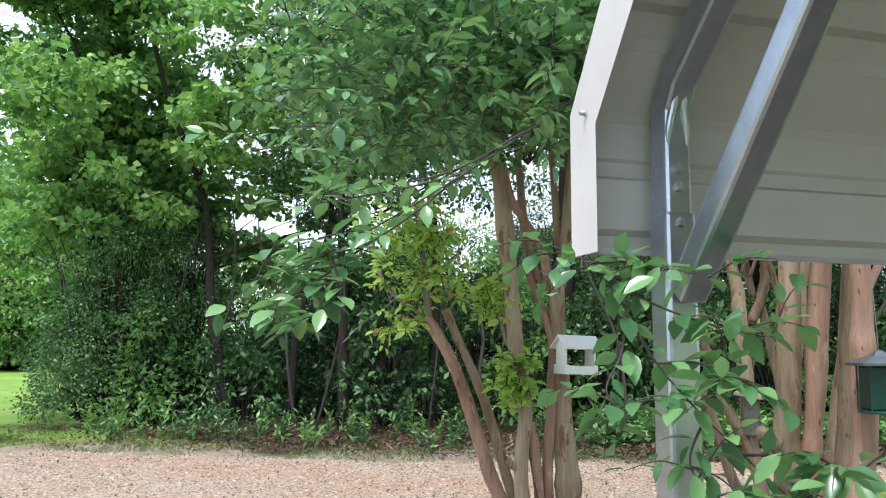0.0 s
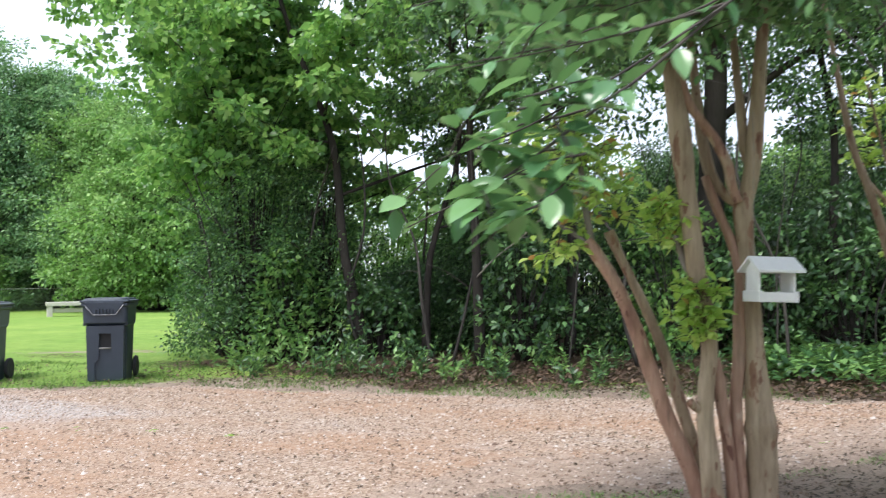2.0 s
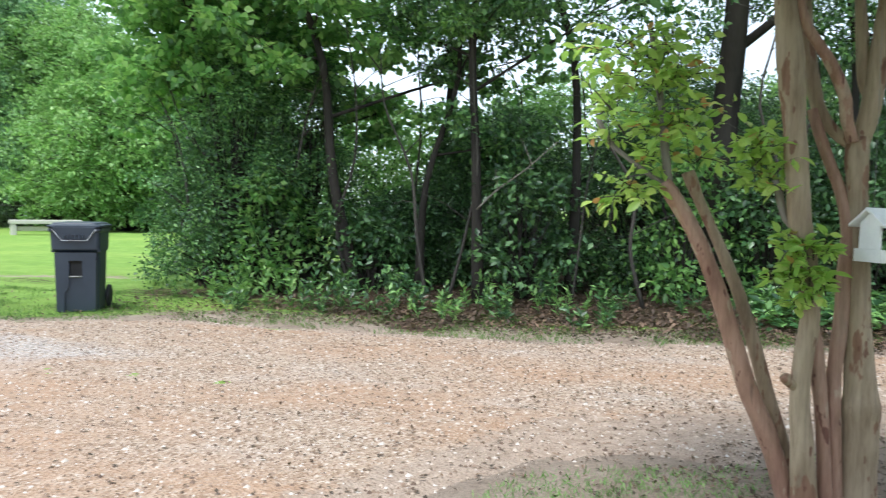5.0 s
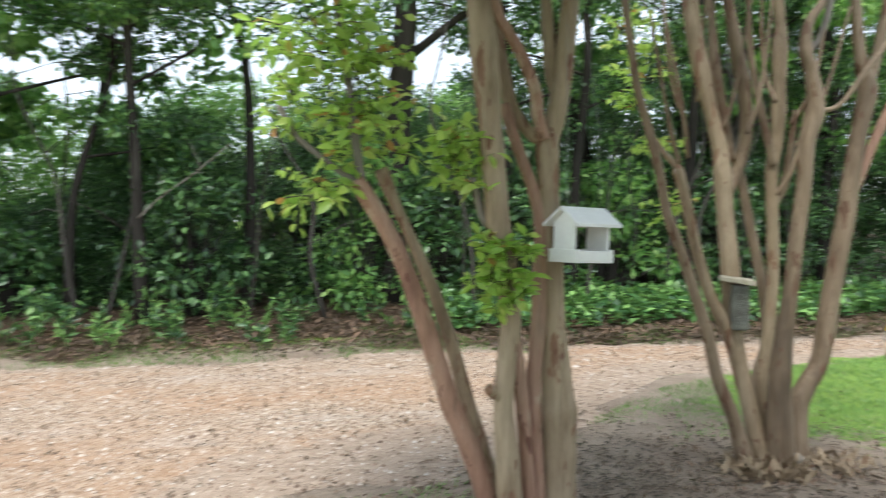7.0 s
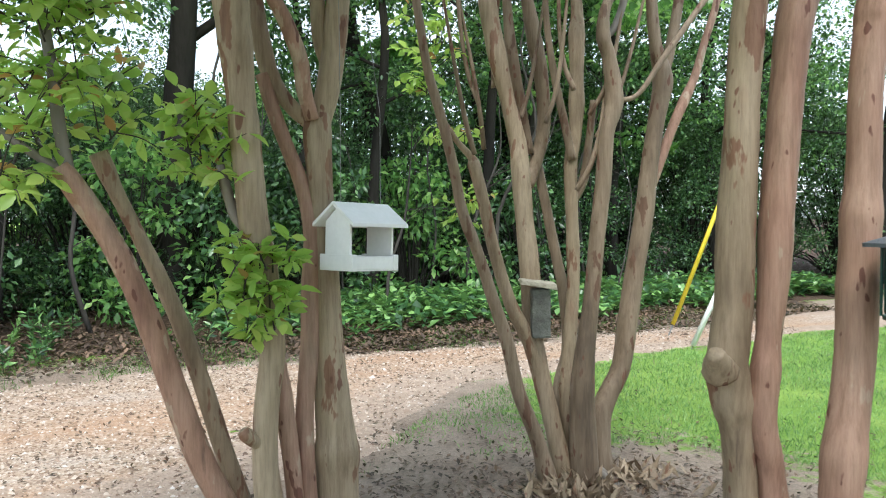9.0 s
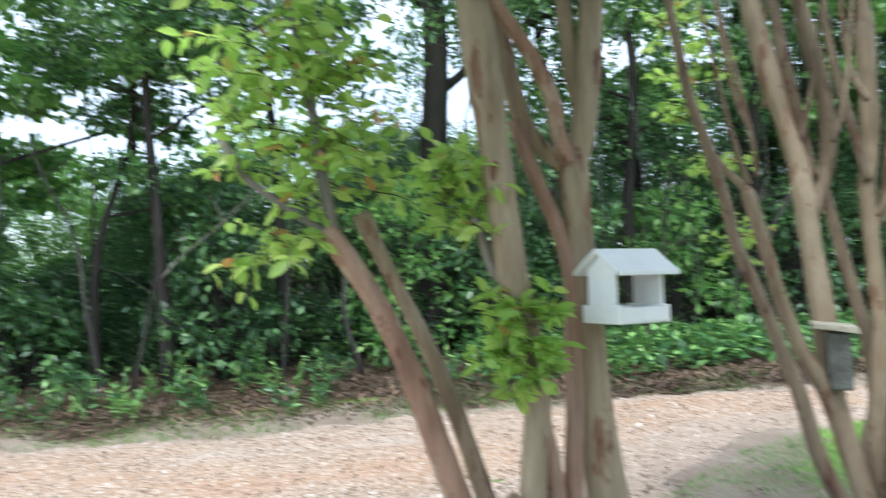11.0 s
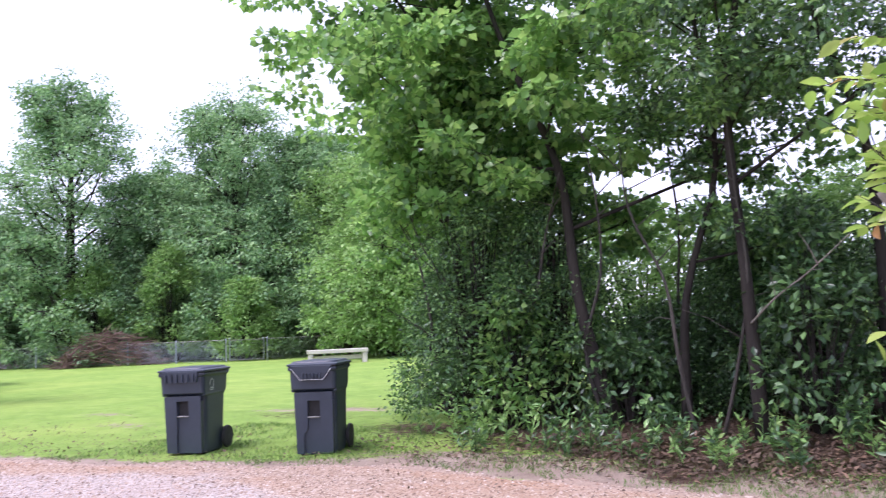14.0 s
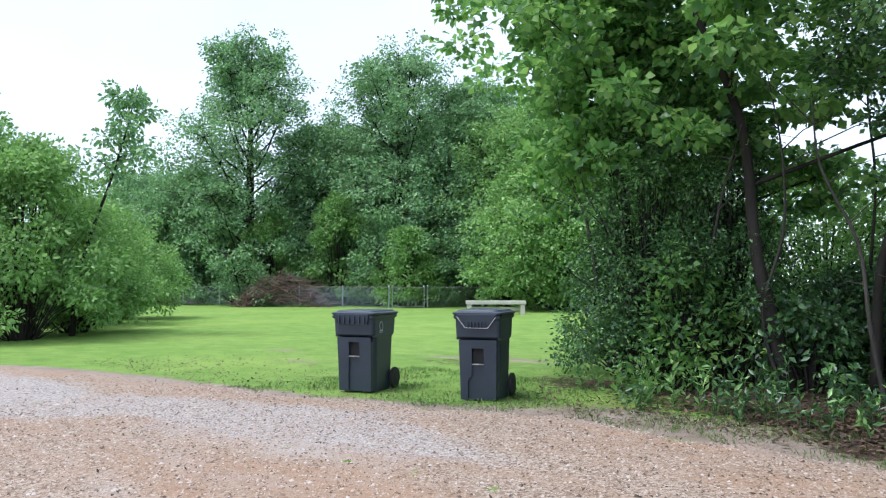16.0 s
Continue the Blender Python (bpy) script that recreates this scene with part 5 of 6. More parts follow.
    upper.add([(-0.25, front(zt) - 0.01, zt), (0.25, front(zt) - 0.01, zt), (0.25, front(0.7) - 0.01, 0.7), (-0.25, front(0.7) - 0.01, 0.7), (-0.25, front(zt) + 0.06, zt), (0.25, front(zt) + 0.06, zt), (0.25, front(0.7) + 0.06, 0.7), (-0.25, front(0.7) + 0.06, 0.7)], [(0, 1, 2, 3), (7, 6, 5, 4), (3, 2, 6, 7), (1, 0, 4, 5)])
    part("upper_panel", upper, CART, root)
    bar = Shape()
    bar.tube([(-0.08, front(zr) - 0.004, zr + 0.008), (0.08, front(zr) - 0.004, zr + 0.008)], [0.01, 0.01], 8)
    part("grab_bar", bar, WIRE, root, "grey metal grab bar", smooth=True)
    for sgn in (-1, 1):
        spread = 0.05 if angled else 0.004
        outline = [(0.08, zt), (0.25, zt), (0.235, 0.02), (0.09 + spread, 0.02), (0.09 + spread, 0.24), (0.084, 0.29)]
        p = Shape()
        k = len(outline)
        p.v = [(u * sgn, front(z) - 0.01, z) for u, z in outline] + [(u * sgn, front(z) + 0.06, z) for u, z in outline]
        face = tuple(range(k))
        p.f = [face if sgn < 0 else face[::-1], tuple(i + k for i in (face[::-1] if sgn < 0 else face))]
        for i in range(k):
            j = (i + 1) % k
            q = (i, i + k, j + k, j)
            p.f.append(q if sgn < 0 else q[::-1])
        part("front_rib", p, CART, root)
        side = Shape()
        side.box((sgn * 0.275 - 0.024, -0.3, 0.7), (sgn * 0.275 + 0.024, 0.25, 0.735))
        part("side_ledge", side, CART, root, bevel=0.01)
        hub = Shape()
        hub.tube([(sgn * 0.265, 0.33, 0.14), (sgn * 0.318, 0.33, 0.14)], [0.14, 0.14], 24)
        wh = part("wheel", hub, RUBBER, root, "black rubber wheel", bevel=0.015)
        rim = Shape()
        rim.tube([(sgn * 0.317, 0.33, 0.14), (sgn * 0.323, 0.33, 0.14)], [0.08, 0.06], 16)
        part("rim", rim, RUBBER, wh)
    if not angled:
        ring = Shape()
        turn = [(0.303, -0.12 + 0.05 * math.cos(a * 0.3142), 0.84 + 0.055 * math.sin(a * 0.3142)) for a in range(20)]
        ring.tube(turn + turn[:1], [0.004] * 21, 5)
        part("printed_mark", ring, MARK, root, "pale round printed mark")
        for q, (z, half) in enumerate(((0.775, 0.055), (0.757, 0.045))):
            line = Shape()
            line.box((0.296, -0.12 - half, z), (0.304, -0.12 + half, z + 0.009))
            part("printed_line", line, MARK, root)
    axle = Shape()
    axle.tube([(-0.29, 0.33, 0.14), (0.29, 0.33, 0.14)], [0.012, 0.012], 8)
    part("axle", axle, WIRE, root)
    handle = Shape()
    handle.tube(smooth_path([(-0.26, 0.36, 0.95), (-0.25, 0.44, 0.98), (0, 0.455, 0.985), (0.25, 0.44, 0.98), (0.26, 0.36, 0.95)], [0.016] * 5, 4)[0], [0.016] * 17, 8)
    part("handle", handle, CART, root, smooth=True)
    return root


wheeled_bin(pose(-8.1, 8.86, -0.005, 0, 0, 22) @ Matrix.Diagonal((0.92, 0.92, 0.97, 1)), "blue-black plastic wheeled bin with ribbed lid lip, on grass", False)
wheeled_bin(pose(-6.49, 9.3, -0.005, 0, 0, 25) @ Matrix.Diagonal((0.88, 0.9, 1, 1)), "blue-black plastic wheeled bin with tapered front lip, on grass", True)


# ---------------------------------------------------------------- bird feeders and the old birdhouse
def white_feeder():
    m = pose(0.645, 4.4, 1.065, 0, 2, 22)
    m = m @ Matrix.Diagonal((0.82, 0.95, 1, 1))
    root = thing("bird_feeder", m, "white painted wooden house-shaped bird feeder hung on the tree", "bird feeder")
    s = Shape()
    s.box((-0.115, -0.075, 0), (0.115, 0.075, 0.012))
    part("tray", s, WHITE_PAINT, root, bevel=0.002)
    for y in (-0.072, 0.072):
        s = Shape()
        s.box((-0.112, y - 0.005, 0.005), (0.112, y + 0.005, 0.045))
        part("tray_rail", s, WHITE_PAINT, root, bevel=0.002)
    for x in (-0.108, 0.1):
        s = Shape()
        s.add([(x - 0.006, -0.06, 0.0), (x - 0.006, 0.06, 0.0), (x - 0.006, 0.06, 0.15), (x - 0.006, 0, 0.195), (x - 0.006, -0.06, 0.15), (x + 0.006, -0.06, 0.0), (x + 0.006, 0.06, 0.0), (x + 0.006, 0.06, 0.15), (x + 0.006, 0, 0.195), (x + 0.006, -0.06, 0.15)], [(0, 1, 2, 3, 4), (9, 8, 7, 6, 5), (0, 5, 6, 1), (1, 6, 7, 2), (2, 7, 8, 3), (3, 8, 9, 4), (4, 9, 5, 0)])
        part("end_wall", s, WHITE_PAINT, root, bevel=0.002)
        s = Shape()
        s.box((x - 0.012, -0.08, 0.0), (x + 0.012, 0.08, 0.05))
        part("end_rail", s, WHITE_PAINT, root, bevel=0.002)
    for sg in (-1, 1):
        s = Shape()
        s.add([(-0.14, 0, 0.21), (0.14, 0, 0.21), (0.14, sg * 0.1, 0.145), (-0.14, sg * 0.1, 0.145), (-0.14, 0, 0.198), (0.14, 0, 0.198), (0.14, sg * 0.1, 0.133), (-0.14, sg * 0.1, 0.133)], [(0, 1, 2, 3), (7, 6, 5, 4), (0, 4, 5, 1), (1, 5, 6, 2), (2, 6, 7, 3), (3, 7, 4, 0)])
        part("roof_board", s, WHITE_PAINT, root, "weathered white roof board", bevel=0.002)
    s = Shape()
    s.tube([(0.1, 0, 0.2), (0.1, 0.01, 0.5), (0.05, 0.06, 0.9)], [0.0012] * 3, 4)
    s.tube([(-0.1, 0, 0.2), (-0.1, 0.01, 0.5), (-0.07, 0.06, 0.9)], [0.0012] * 3, 4)
    part("hanger_wire", s, WIRE, root)


def old_birdhouse():
    root = thing("birdhouse", pose(1.765, 5.12, 0.68, 0, 0, -25) @ Matrix.Diagonal((0.82, 0.82, 0.9, 1)), "weathered grey bark birdhouse wedged between tree stems", "birdhouse")
    s = Shape()
    s.box((-0.052, -0.045, 0), (0.052, 0.045, 0.25))
    part("body", s, surface("lichened_bark_board", [(0.3, (0.1, 0.1, 0.085)), (0.7, (0.24, 0.25, 0.22))], 14, 0.95, fine=90, relief=0.8, dist=0.01), root, bevel=0.012)
    s = Shape()
    s.add([(-0.12, -0.075, 0.275), (0.085, -0.075, 0.245), (0.085, 0.07, 0.255), (-0.12, 0.07, 0.285), (-0.11, -0.07, 0.295), (0.08, -0.07, 0.275), (0.08, 0.065, 0.28), (-0.11, 0.065, 0.3)], [(3, 2, 1, 0), (4, 5, 6, 7), (0, 1, 5, 4), (1, 2, 6, 5), (2, 3, 7, 6), (3, 0, 4, 7)])
    part("roof", s, surface("pale_split_wood", [(0.3, (0.3, 0.27, 0.2)), (0.7, (0.5, 0.46, 0.36))], 20, 0.9, fine=70, relief=0.8, dist=0.006), root, "pale split-wood roof", bevel=0.004)


def green_feeder():
    root = thing("hanging_feeder", pose(1.75, 3.34, 0.96), "dark green metal hanging bird feeder with wide roof", "bird feeder")
    s = Shape()
    s.tube([(0, 0, 0.0), (0, 0, 0.012)], [0.085, 0.085], 20)
    part("tray", s, GREEN_METAL, root, bevel=0.003)
    s = Shape()
    s.box((-0.06, -0.06, 0.012), (0.06, 0.06, 0.185))
    part("body", s, GREEN_METAL, root, bevel=0.008)
    for a in range(4):
        s = Shape()
        c, d = math.cos(a * math.pi / 2 + 0.78), math.sin(a * math.pi / 2 + 0.78)
        s.tube([(0.088 * c, 0.088 * d, 0.01), (0.088 * c, 0.088 * d, 0.19)], [0.004, 0.004], 6)
        part("post", s, GREEN_METAL, root)
    s = loft([rounded(0, 0, 0.1, 0.1, 0.02, 0.185), rounded(0, 0, 0.1, 0.1, 0.02, 0.195), rounded(0, 0, 0.03, 0.03, 0.01, 0.225), rounded(0, 0, 0.012, 0.012, 0.005, 0.245)])
    part("roof", s, surface("dull_grey_roof_metal", [(0.3, (0.09, 0.11, 0.13)), (0.7, (0.15, 0.175, 0.2))], 12, 0.4, 0.4), root, "dull grey-blue metal roof")
    s = Shape()
    s.tube([(0, 0, 0.24), (0.01, 0.05, 0.6), (0.02, 0.12, 1.1)], [0.0015] * 3, 4)
    part("hanger_wire", s, WIRE, root)


white_feeder()
old_birdhouse()
green_feeder()


# ---------------------------------------------------------------- saplings, weeds and litter at the wood's edge
def sapling(x, y, tall, lean, r, seed, bark):
    rg = random.Random(seed)
    root = thing("sapling", pose(x, y, float(ground_height(np.array(x), np.array(y))) - 0.03), "thin bare-stemmed woodland sapling", "sapling", "thin saplings in the woods")
    pts = [(0, 0, 0)] + [(lean * tall * t + rg.uniform(-0.12, 0.12) * tall * 0.5, rg.uniform(-0.05, 0.05) * tall * 0.5, tall * t) for t in (0.25, 0.5, 0.75, 1.0)]
    path, rad = smooth_path(pts, [r, r * 0.85, r * 0.7, r * 0.5, r * 0.2], 4)
    s = Shape()
    s.tube(path, rad, 6, lump=0.1, seed=seed)
    part("trunk", s, bark, root, smooth=True)
    for k in range(5):
        i = rg.randrange(5, len(path) - 2)
        a, n = rg.uniform(0, 6.28), rg.uniform(0.3, 0.9)
        e = path[i] + Vector((math.cos(a) * n, math.sin(a) * n, n * rg.uniform(-0.1, 0.8)))
        b = Shape()
        b.tube([path[i], path[i].lerp(e, 0.5) + Vector((0, 0, 0.05)), e], [r * 0.35, r * 0.22, 0.003], 4)
        part("twig", b, bark, root)


rg = random.Random(77)
for k in range(34):
    x = -5.8 + 13.5 * (k + rg.random()) / 34
    sapling(x, rg.uniform(10.7, 13.2), rg.uniform(2.0, 5.0), rg.uniform(-0.25, 0.22), rg.uniform(0.012, 0.032), 400 + k, BARK_DARK)
for k, (x, y, lean) in enumerate(((-5.9, 11.6, -0.5), (-6.3, 11.9, 0.35), (-5.4, 11.3, 0.5), (-6.6, 12.3, -0.3), (-5.0, 11.5, -0.7))):
    sapling(x, y, 3.2, lean * 0.8, 0.03, 450 + k, BARK_DARK)


def weed(x, y, tall, seed, leaf, count=7):
    rng = np.random.default_rng(seed)
    root = thing("weed", pose(x, y, float(ground_height(np.array(x), np.array(y))) - 0.01), "leafy green weed at the edge of the woods", "weed", "weeds along the driveway")
    tw, c, w = Shape(), [], []
    for _ in range(count):
        a, r = rng.uniform(0, 6.28), rng.uniform(0.02, 0.3)
        o = Vector((math.cos(a) * r, math.sin(a) * r, 0))
        h = tall * rng.uniform(0.5, 1.1)
        spray(rng, [o, o * 1.15 + Vector((0, 0, h * 0.55)), o * 1.4 + Vector((0, 0, h))], 16, 0.1, tw, c, w, 0.004)
    tagged(part("stalk", tw, LEAF_WOOD, root), kind="stuff")
    part("foliage", leaves_mesh("foliage", leaf, c, w, 0.1, rng, 0.34, False, 0.0, 0.5), None, root)


for k, (x, y, tall) in enumerate(((-4.4, 9.95, 0.6), (-4.05, 10.1, 0.55), (-3.7, 10.2, 0.4), (-3.3, 10.1, 0.35), (-4.9, 10.2, 0.3), (-3.0, 10.3, 0.45), (-2.5, 10.0, 0.3), (-1.8, 10.4, 0.35), (-0.9, 10.3, 0.3), (-0.2, 10.7, 0.35), (0.6, 10.6, 0.3), (1.4, 10.8, 0.35), (-5.3, 10.5, 0.35), (-1.2, 11.0, 0.5), (-3.6, 11.0, 0.6), (0.4, 11.4, 0.55), (-5.8, 10.7, 0.4), (-4.7, 9.7, 0.4), (-3.9, 9.6, 0.35), (-3.1, 9.7, 0.4), (-2.2, 9.6, 0.3), (-1.5, 9.8, 0.35), (-0.6, 9.7, 0.28), (-2.7, 10.4, 0.5), (-2.0, 10.5, 0.5), (-0.4, 10.2, 0.4), (0.9, 10.1, 0.3), (-1.0, 10.6, 0.5))):
    weed(x, y, tall, 500 + k, LEAF_WOOD if k % 4 else LEAF_LIGHT, 6)


def scatter(name, material, x, y, size, rng, label, category, ways=None, wide=0.5, droop=0.0, flat=0.95, lift=0.012, height=None):
    z = (height or ground_height)(x, y) + lift
    c = np.stack([x, y, z], -1)
    if ways is None:
        a = rng.uniform(0, 6.283, len(x))
        ways = np.stack([np.cos(a), np.sin(a), np.zeros_like(a)], -1)
    me = leaves_mesh(name, material, c, ways, size, rng, wide, False, droop, flat)
    return tagged(new(name, me), label, category, kind="stuff")


def litter_and_grass():
    rng = np.random.default_rng(31)
    # fallen leaves under the trees at the wood's edge
    x, y = rng.uniform(-6.5, 9, 26000), 8.7 + rng.gamma(2.0, 0.75, 26000)
    keep = (y > far_edge(x) - 0.1 + (x < 1.5) * rng.uniform(0, 1.5, len(x))) & (rng.uniform(0, 1, len(x)) < np.clip((x + 6) / 4, 0.12, 1)) & (y < 13)
    scatter("leaf_litter", LEAF_DEAD, x[keep], y[keep], 0.075, rng, "brown fallen leaves on the ground under the woods", "leaf litter", lift=0.02)
    # leaves on the gravel, thicker towards the woods
    x, y = rng.uniform(-12, 7, 19000), rng.uniform(2.0, 9, 19000)
    keep = (y > near_edge(x)) & (y < far_edge(x)) & (rng.uniform(0, 1, len(x)) < 0.35 + 0.5 * np.clip((x + 4) / 5, 0, 1))
    scatter("fallen_leaves", LEAF_DEAD, x[keep], y[keep], 0.034, rng, "small brown leaves strewn over the gravel", "leaf litter", lift=0.007, height=gravel_height)
    x, y = rng.uniform(-14, -4.5, 1500), 7.6 + rng.gamma(1.6, 0.8, 1500)
    keep = (y > far_edge(x) - 0.1) & (y < 14)
    scatter("verge_leaves", LEAF_DEAD, x[keep], y[keep], 0.045, rng, "brown leaves scattered on the grass round the bins", "leaf litter", lift=0.03)
    x, y = rng.normal(1.3, 0.9, 5200), rng.normal(4.6, 0.75, 5200)
    scatter("bark_flakes", LEAF_DEAD, x, y, 0.036, rng, "dry bark flakes and leaves round the tree bases", "leaf litter", lift=0.012)
    x, y = np.concatenate([rng.normal(1.8, 0.1, 260), rng.normal(2.15, 0.12, 120)]), np.concatenate([rng.normal(4.93, 0.08, 260), rng.normal(4.98, 0.1, 120)])
    a = rng.uniform(0, 6.283, len(x))
    scatter("peeled_bark", BARK_MYRTLE, x, y, 0.1, rng, "curled strips of peeled tan bark heaped at a tree base", "bark", np.stack([np.cos(a), np.sin(a), rng.uniform(0.1, 1.1, len(x))], -1), 0.28, 0.0, 0.4, 0.004)
    # grass blades
    def blades(x, y, size, name, label, material=GRASS):
        n = len(x)
        up = np.stack([rng.normal(0, 0.35, n), rng.normal(0, 0.35, n), np.ones(n)], -1)
        scatter(name, material, x, y, size, rng, label, "grass", up, 0.14, 0.0, 0.1, -0.004)

    x, y = rng.uniform(-9.5, 8, 80000), rng.uniform(7.0, 11.2, 80000)
    d = y - far_edge(x)
    clump = wobble(x, y, 2.6, 1.0) + wobble(x + 3, y, 6.1, 0.7)
    keep = (d > -0.15 + 0.15 * clump) & (d < 1.5 + 3 * (x < -5)) & (clump + rng.normal(0, 0.35, len(x)) > 0.0 + 0.6 * np.clip((x - 0.5) / 3, 0, 1))
    blades(x[keep], y[keep], 0.052, "verge_grass", "short patchy grass along the driveway edge")
    x, y = rng.uniform(-1.4, 9, 150000), rng.uniform(3.0, 8.4, 150000)
    clump = wobble(x, y, 2.2, 1.0) + wobble(x + 5, y, 5.3, 0.8)
    lawn = (y < near_edge(x) - 0.1) & (np.hypot((x - 1.7) / 1.5, (y - 4.6) / 1.25) > 0.85 + 0.25 * clump) & (clump + rng.normal(0, 0.4, len(x)) > 0.35 - 1.2 * np.clip((x - 1.4) / 0.9, 0, 1) - 0.8 * np.exp(-((x + 0.25) / 0.7) ** 2 - ((y - 4.6) / 0.4) ** 2)) & (np.hypot(x - 0.45, y - 4.5) > 0.3)
    blades(x[lawn], y[lawn], 0.038, "lawn_grass", "short bright grass between the trees and the driveway", LAWN_GRASS)
    # low green cover along the far side of the driveway
    x, y = rng.uniform(1.2, 11, 9000), rng.normal(10.9, 0.65, 9000)
    keep = y > far_edge(x) + 0.9 + 0.3 * np.sin(x * 2.1)
    x, y = x[keep], y[keep]
    c = np.stack([x, y, ground_height(x, y) + rng.uniform(0.03, 0.22, len(x))], -1)
    a = rng.uniform(0, 6.283, len(x))
    me = leaves_mesh("ground_cover", LEAF_WOOD, c, np.stack([np.cos(a), np.sin(a), 0.2 + 0 * a], -1), 0.14, rng, 0.6, False, 0.1, 0.8)
    tagged(new("ground_cover", me), "low bright green ground cover beside the driveway", "ground cover", kind="stuff")


def loose_gravel():
    rng = np.random.default_rng(41)
    n = 90000
    x, y = rng.uniform(-10, 7, n), 2.2 + 6.7 * rng.uniform(0, 1, n) ** 0.9
    keep = (y > near_edge(x) - 0.25) & (y < far_edge(x) + 0.12)
    x, y = x[keep], y[keep]
    n = len(x)
    z = gravel_height(x, y)
    s = rng.gamma(3.0, 0.0019, n) + 0.003
    shape = np.array([(1, 0, 0), (0, 1, 0), (-1, 0, 0), (0, -1, 0), (0, 0, 0.7)])
    a = rng.uniform(0, 6.283, n)
    v = shape[None] * s[:, None, None] * rng.uniform(0.6, 1.3, (n, 5, 1))
    rx, ry = v[..., 0] * np.cos(a)[:, None] - v[..., 1] * np.sin(a)[:, None], v[..., 0] * np.sin(a)[:, None] + v[..., 1] * np.cos(a)[:, None]
    v = np.stack([rx + x[:, None], ry + y[:, None], v[..., 2] + z[:, None]], -1)
    f = np.array([(0, 1, 4), (1, 2, 4), (2, 3, 4), (3, 0, 4)])
    f = (f[None] + (np.arange(n) * 5)[:, None, None]).reshape(-1, 3)
    me = bpy.data.meshes.new("loose_gravel")
    me.vertices.add(n * 5)
    me.vertices.foreach_set("co", v.ravel())
    me.loops.add(f.size)
    me.loops.foreach_set("vertex_index", f.ravel().astype(np.int32))
    me.polygons.add(len(f))
    me.polygons.foreach_set("loop_start", np.arange(0, f.size, 3, dtype=np.int32))
    me.materials.append(STONE)
    me.update(calc_edges=True)
    tagged(new("loose_gravel", me), "loose tan and white gravel stones on the driveway", "gravel", kind="stuff")


litter_and_grass()
loose_gravel()


# ---------------------------------------------------------------- things across the lawn
def chain_link_fence():
    """A low fence with a gate along the far side of the lawn, turning back behind the brush."""
    root = thing("chain_link_fence", pose(0, 0, 0), "low grey chain-link fence with a gate", "fence")
    gate, turn = Vector((-32.15, 31.45, 0)), Vector((0.726, 0.688, 0))
    back = Vector((-0.8, -0.24, 0)).normalized()
    for o, d, posts, rails, length, hanging in (
        (gate, back, (0.0, 3.0, 6.0, 9.0, 12.0, 15.0, 18.0), ((1.15, 0.016),), 18.0, False),
        (gate, turn, (0.18, 1.92), ((1.13, 0.02), (0.1, 0.02)), 2.1, True),
        (gate + turn * 2.1, turn, (0.0, 3.0, 6.0, 9.0), ((1.15, 0.016),), 9.0, False),
    ):
        for s in posts:
            p = Shape()
            p.tube([o + d * s + Vector((0, 0, 0.06 if hanging else -0.02)), o + d * s + Vector((0, 0, 1.2))], [0.024 if hanging else 0.036] * 2, 8)
            p.tube([o + d * s + Vector((0, 0, 1.2)), o + d * s + Vector((0, 0, 1.24))], [0.04, 0.015], 8)
            part("post", p, STEEL, root)
        first, last = (0.18, 1.92) if hanging else (0.0, length)
        for z, r in rails:
            p = Shape()
            p.tube([o + d * first + Vector((0, 0, z)), o + d * last + Vector((0, 0, z))], [r, r], 6)
            part("rail", p, WIRE, root)
        p = Shape()
        h, step = 1.08, 0.13
        for k in range(int((last - first) / step) + 1):
            for sg in (1, -1):
                s0, z1 = first + k * step, 0.05 + h
                s1 = s0 + sg * h
                s2 = min(max(s1, first), last)
                if abs(s2 - s0) < 0.02:
                    continue
                z1 = 0.05 + h * abs(s2 - s0) / h
                p.tube([o + d * s0 + Vector((0, 0, 0.05)), o + d * s2 + Vector((0, 0, z1))], [0.0055, 0.0055], 3, closed=False)
        part("wire_mesh", p, STEEL, root)


def concrete_bench():
    root = thing("concrete_bench", pose(-22.4, 28.75, 0, 0, 0, 43), "long low pale concrete bench on the lawn", "bench")
    s = Shape()
    s.box((-1.3, -0.28, 0.44), (1.3, 0.28, 0.6))
    part("top", s, CONCRETE, root, bevel=0.02)
    for x in (-1.15, 1.15):
        s = Shape()
        s.box((x - 0.1, -0.25, -0.02), (x + 0.1, 0.25, 0.44))
        part("leg", s, CONCRETE, root, bevel=0.02)
    s = Shape()
    s.box((-1.05, 0.0, 0.16), (1.05, 0.08, 0.34))
    part("stretcher", s, CONCRETE, root, bevel=0.02)


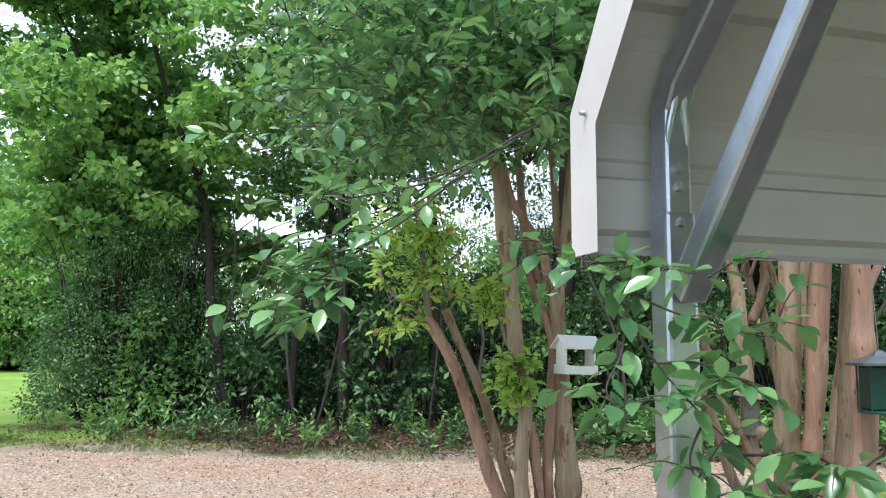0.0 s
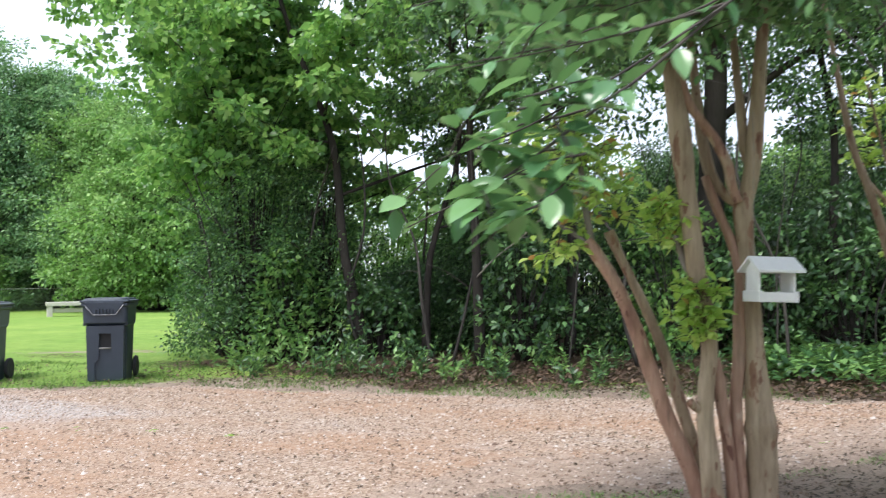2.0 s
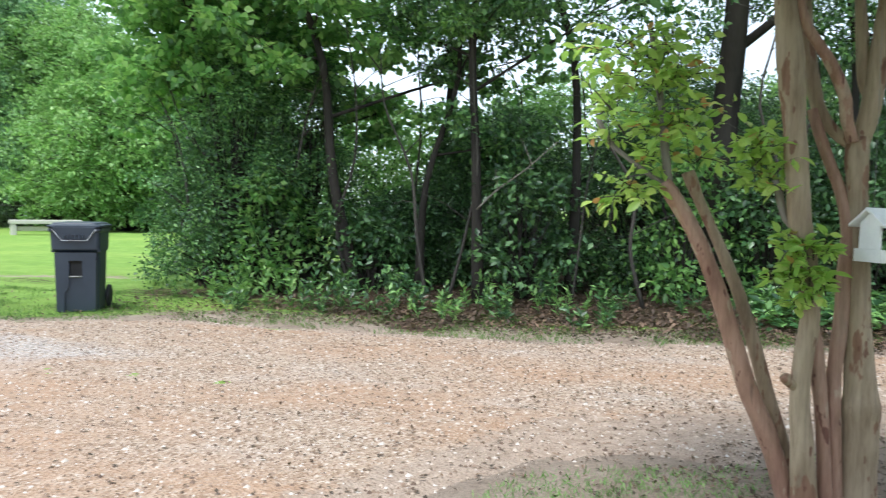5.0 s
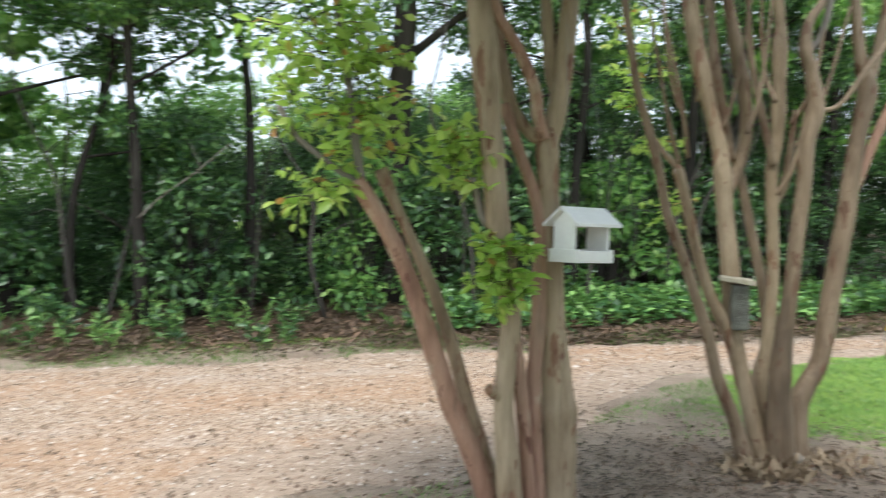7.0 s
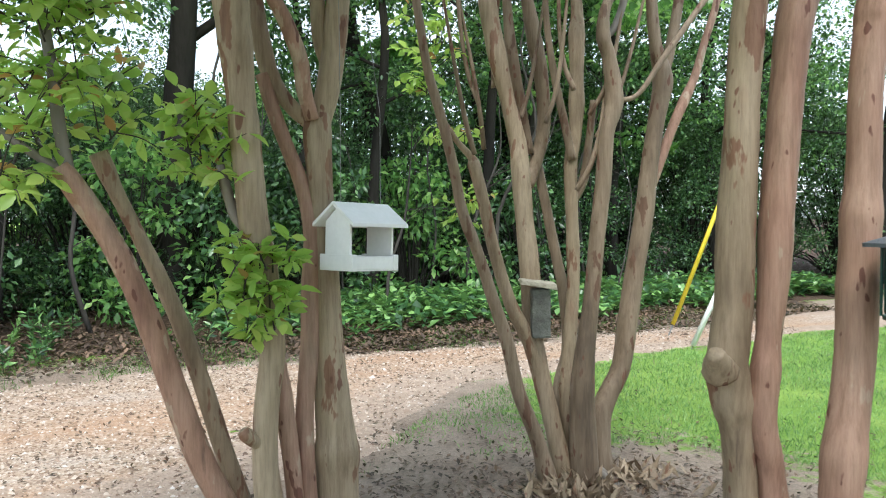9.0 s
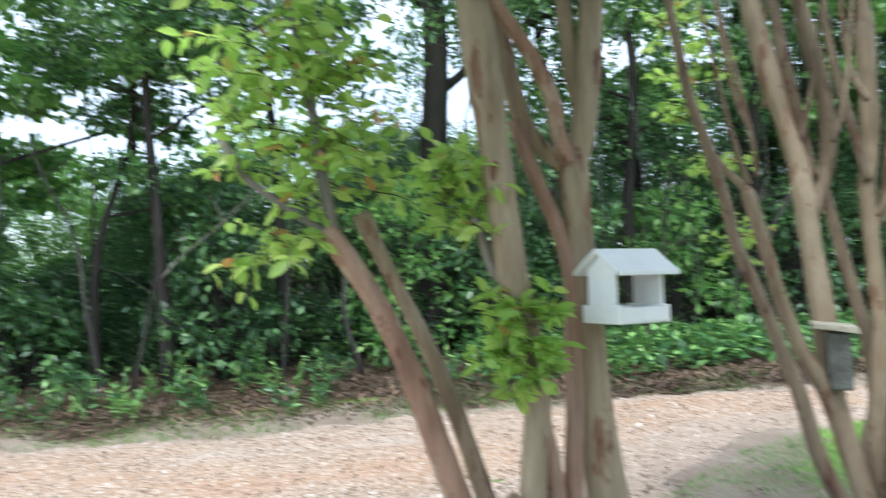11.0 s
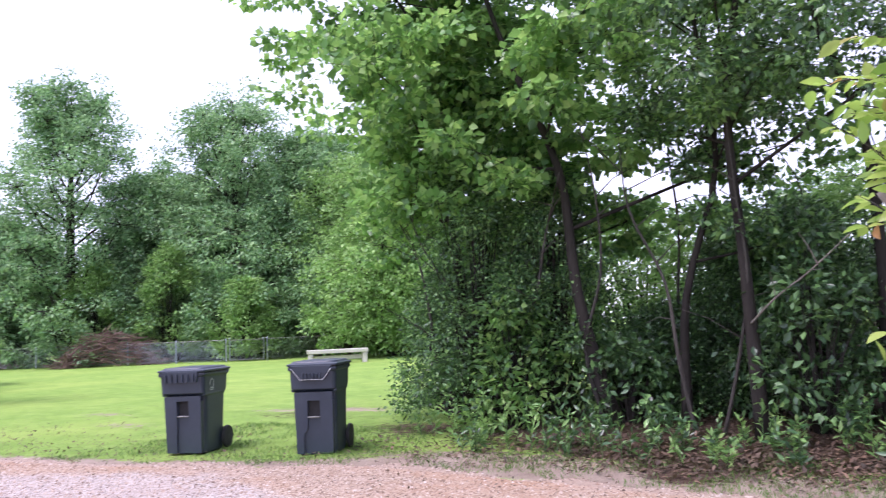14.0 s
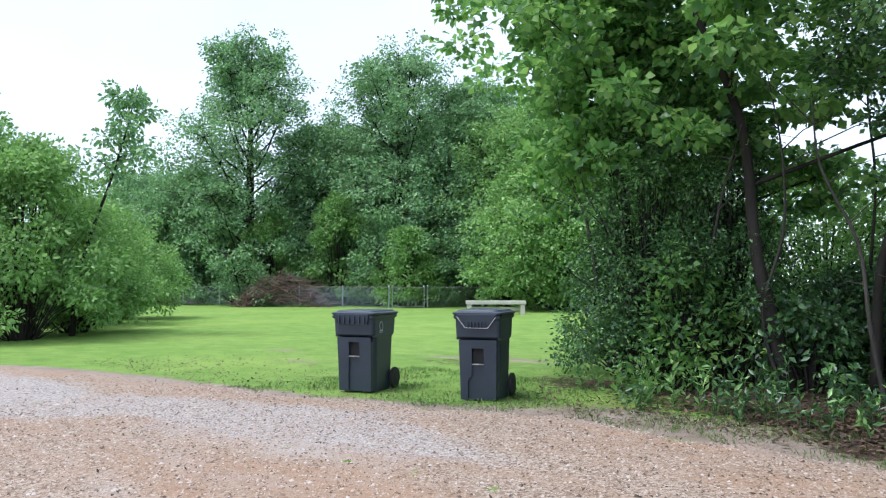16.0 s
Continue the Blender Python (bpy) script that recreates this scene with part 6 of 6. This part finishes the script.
def brush_pile(x, y, turn, half, tall, seed, label):
    rg = random.Random(seed)
    root = thing("brush_pile", pose(x, y, 0, 0, 0, turn), label, "brush pile")
    s = Shape()
    for _ in range(420):
        u = rg.uniform(-1, 1)
        top = tall * (1 - u * u) * rg.uniform(0.1, 1.0)
        c = Vector((u * half, rg.uniform(-0.8, 0.8), top))
        d = Vector((rg.gauss(0, 1), rg.gauss(0, 0.6), rg.gauss(0, 0.25))).normalized() * rg.uniform(0.4, 1.1)
        a, b = c - d, c + d
        a.z, b.z = max(a.z, 0.01), max(b.z, 0.01)
        s.tube([a, c + Vector((0, 0, 0.05)), b], [0.025, 0.018, 0.006], 4, closed=False)
    ob = part("brushwood", s, surface("dead_brush_bark", [(0.3, (0.13, 0.08, 0.065)), (0.7, (0.29, 0.185, 0.155))], 3, 0.9), root)
    tagged(ob, kind="stuff")


def guy_guard(foot, top, r, mat, label):
    f = Vector(foot)
    root = thing("guy_wire_guard", Matrix.Translation(f), label, "guy wire")
    s = Shape()
    s.tube([(0, 0, 0), Vector(top) - f], [r, r], 8)
    part("guard", s, mat, root, smooth=True)
    s = Shape()
    d = (Vector(top) - f).normalized()
    s.tube([d * -0.35, d * 0.02], [0.008, 0.008], 6)
    part("anchor_rod", s, WIRE, root)


chain_link_fence()
concrete_bench()
brush_pile(-38.7, 29.2, 42, 2.5, 1.9, 1, "tall heap of dead brown branches at the lawn edge")
brush_pile(-48.4, 26.6, 42, 2.4, 0.7, 2, "low heap of dead reddish branches at the lawn edge")
guy_guard((5.42, 8.34, 0.13), (6.1, 8.05, 2.05), 0.022, YELLOW, "yellow plastic guard on a pole's guy wire")
guy_guard((5.07, 7.68, 0.03), (5.32, 7.5, 0.75), 0.025, WHITE_PAINT, "short white plastic guy wire guard on the lawn")
woodland_tree("lawn_sapling", -21.2, 10.4, 6.6, 0.07, 0.6, 1.1, 610, LEAF_FAR, "slender sapling with feathery drooping leaves", 0.16, 50, 40, (0.9, 1.1), 0.4, limbs=9, droop=0.6)


def dead_branch():
    root = thing("dead_branch", pose(0, 0, 0), "bare pale dead branch caught among the woodland trunks", "branch")
    s = Shape()
    path, rad = smooth_path([(-2.03, 10.86, 1.25), (-1.75, 10.72, 1.5), (-1.4, 10.6, 1.74), (-1.02, 10.5, 2.06)], [0.011, 0.01, 0.008, 0.004], 5)
    s.tube(path, rad, 6, lump=0.15)
    part("limb", s, BARK_GREY, root, smooth=True)
    for k, e in ((5, (-1.75, 10.5, 1.75)), (9, (-1.3, 10.6, 1.75)), (11, (-1.45, 10.4, 2.1))):
        t = Shape()
        t.tube([path[k], path[k].lerp(Vector(e), 0.5) + Vector((0, 0, 0.03)), e], [0.008, 0.006, 0.003], 4)
        part("twig", t, BARK_GREY, root)


dead_branch()
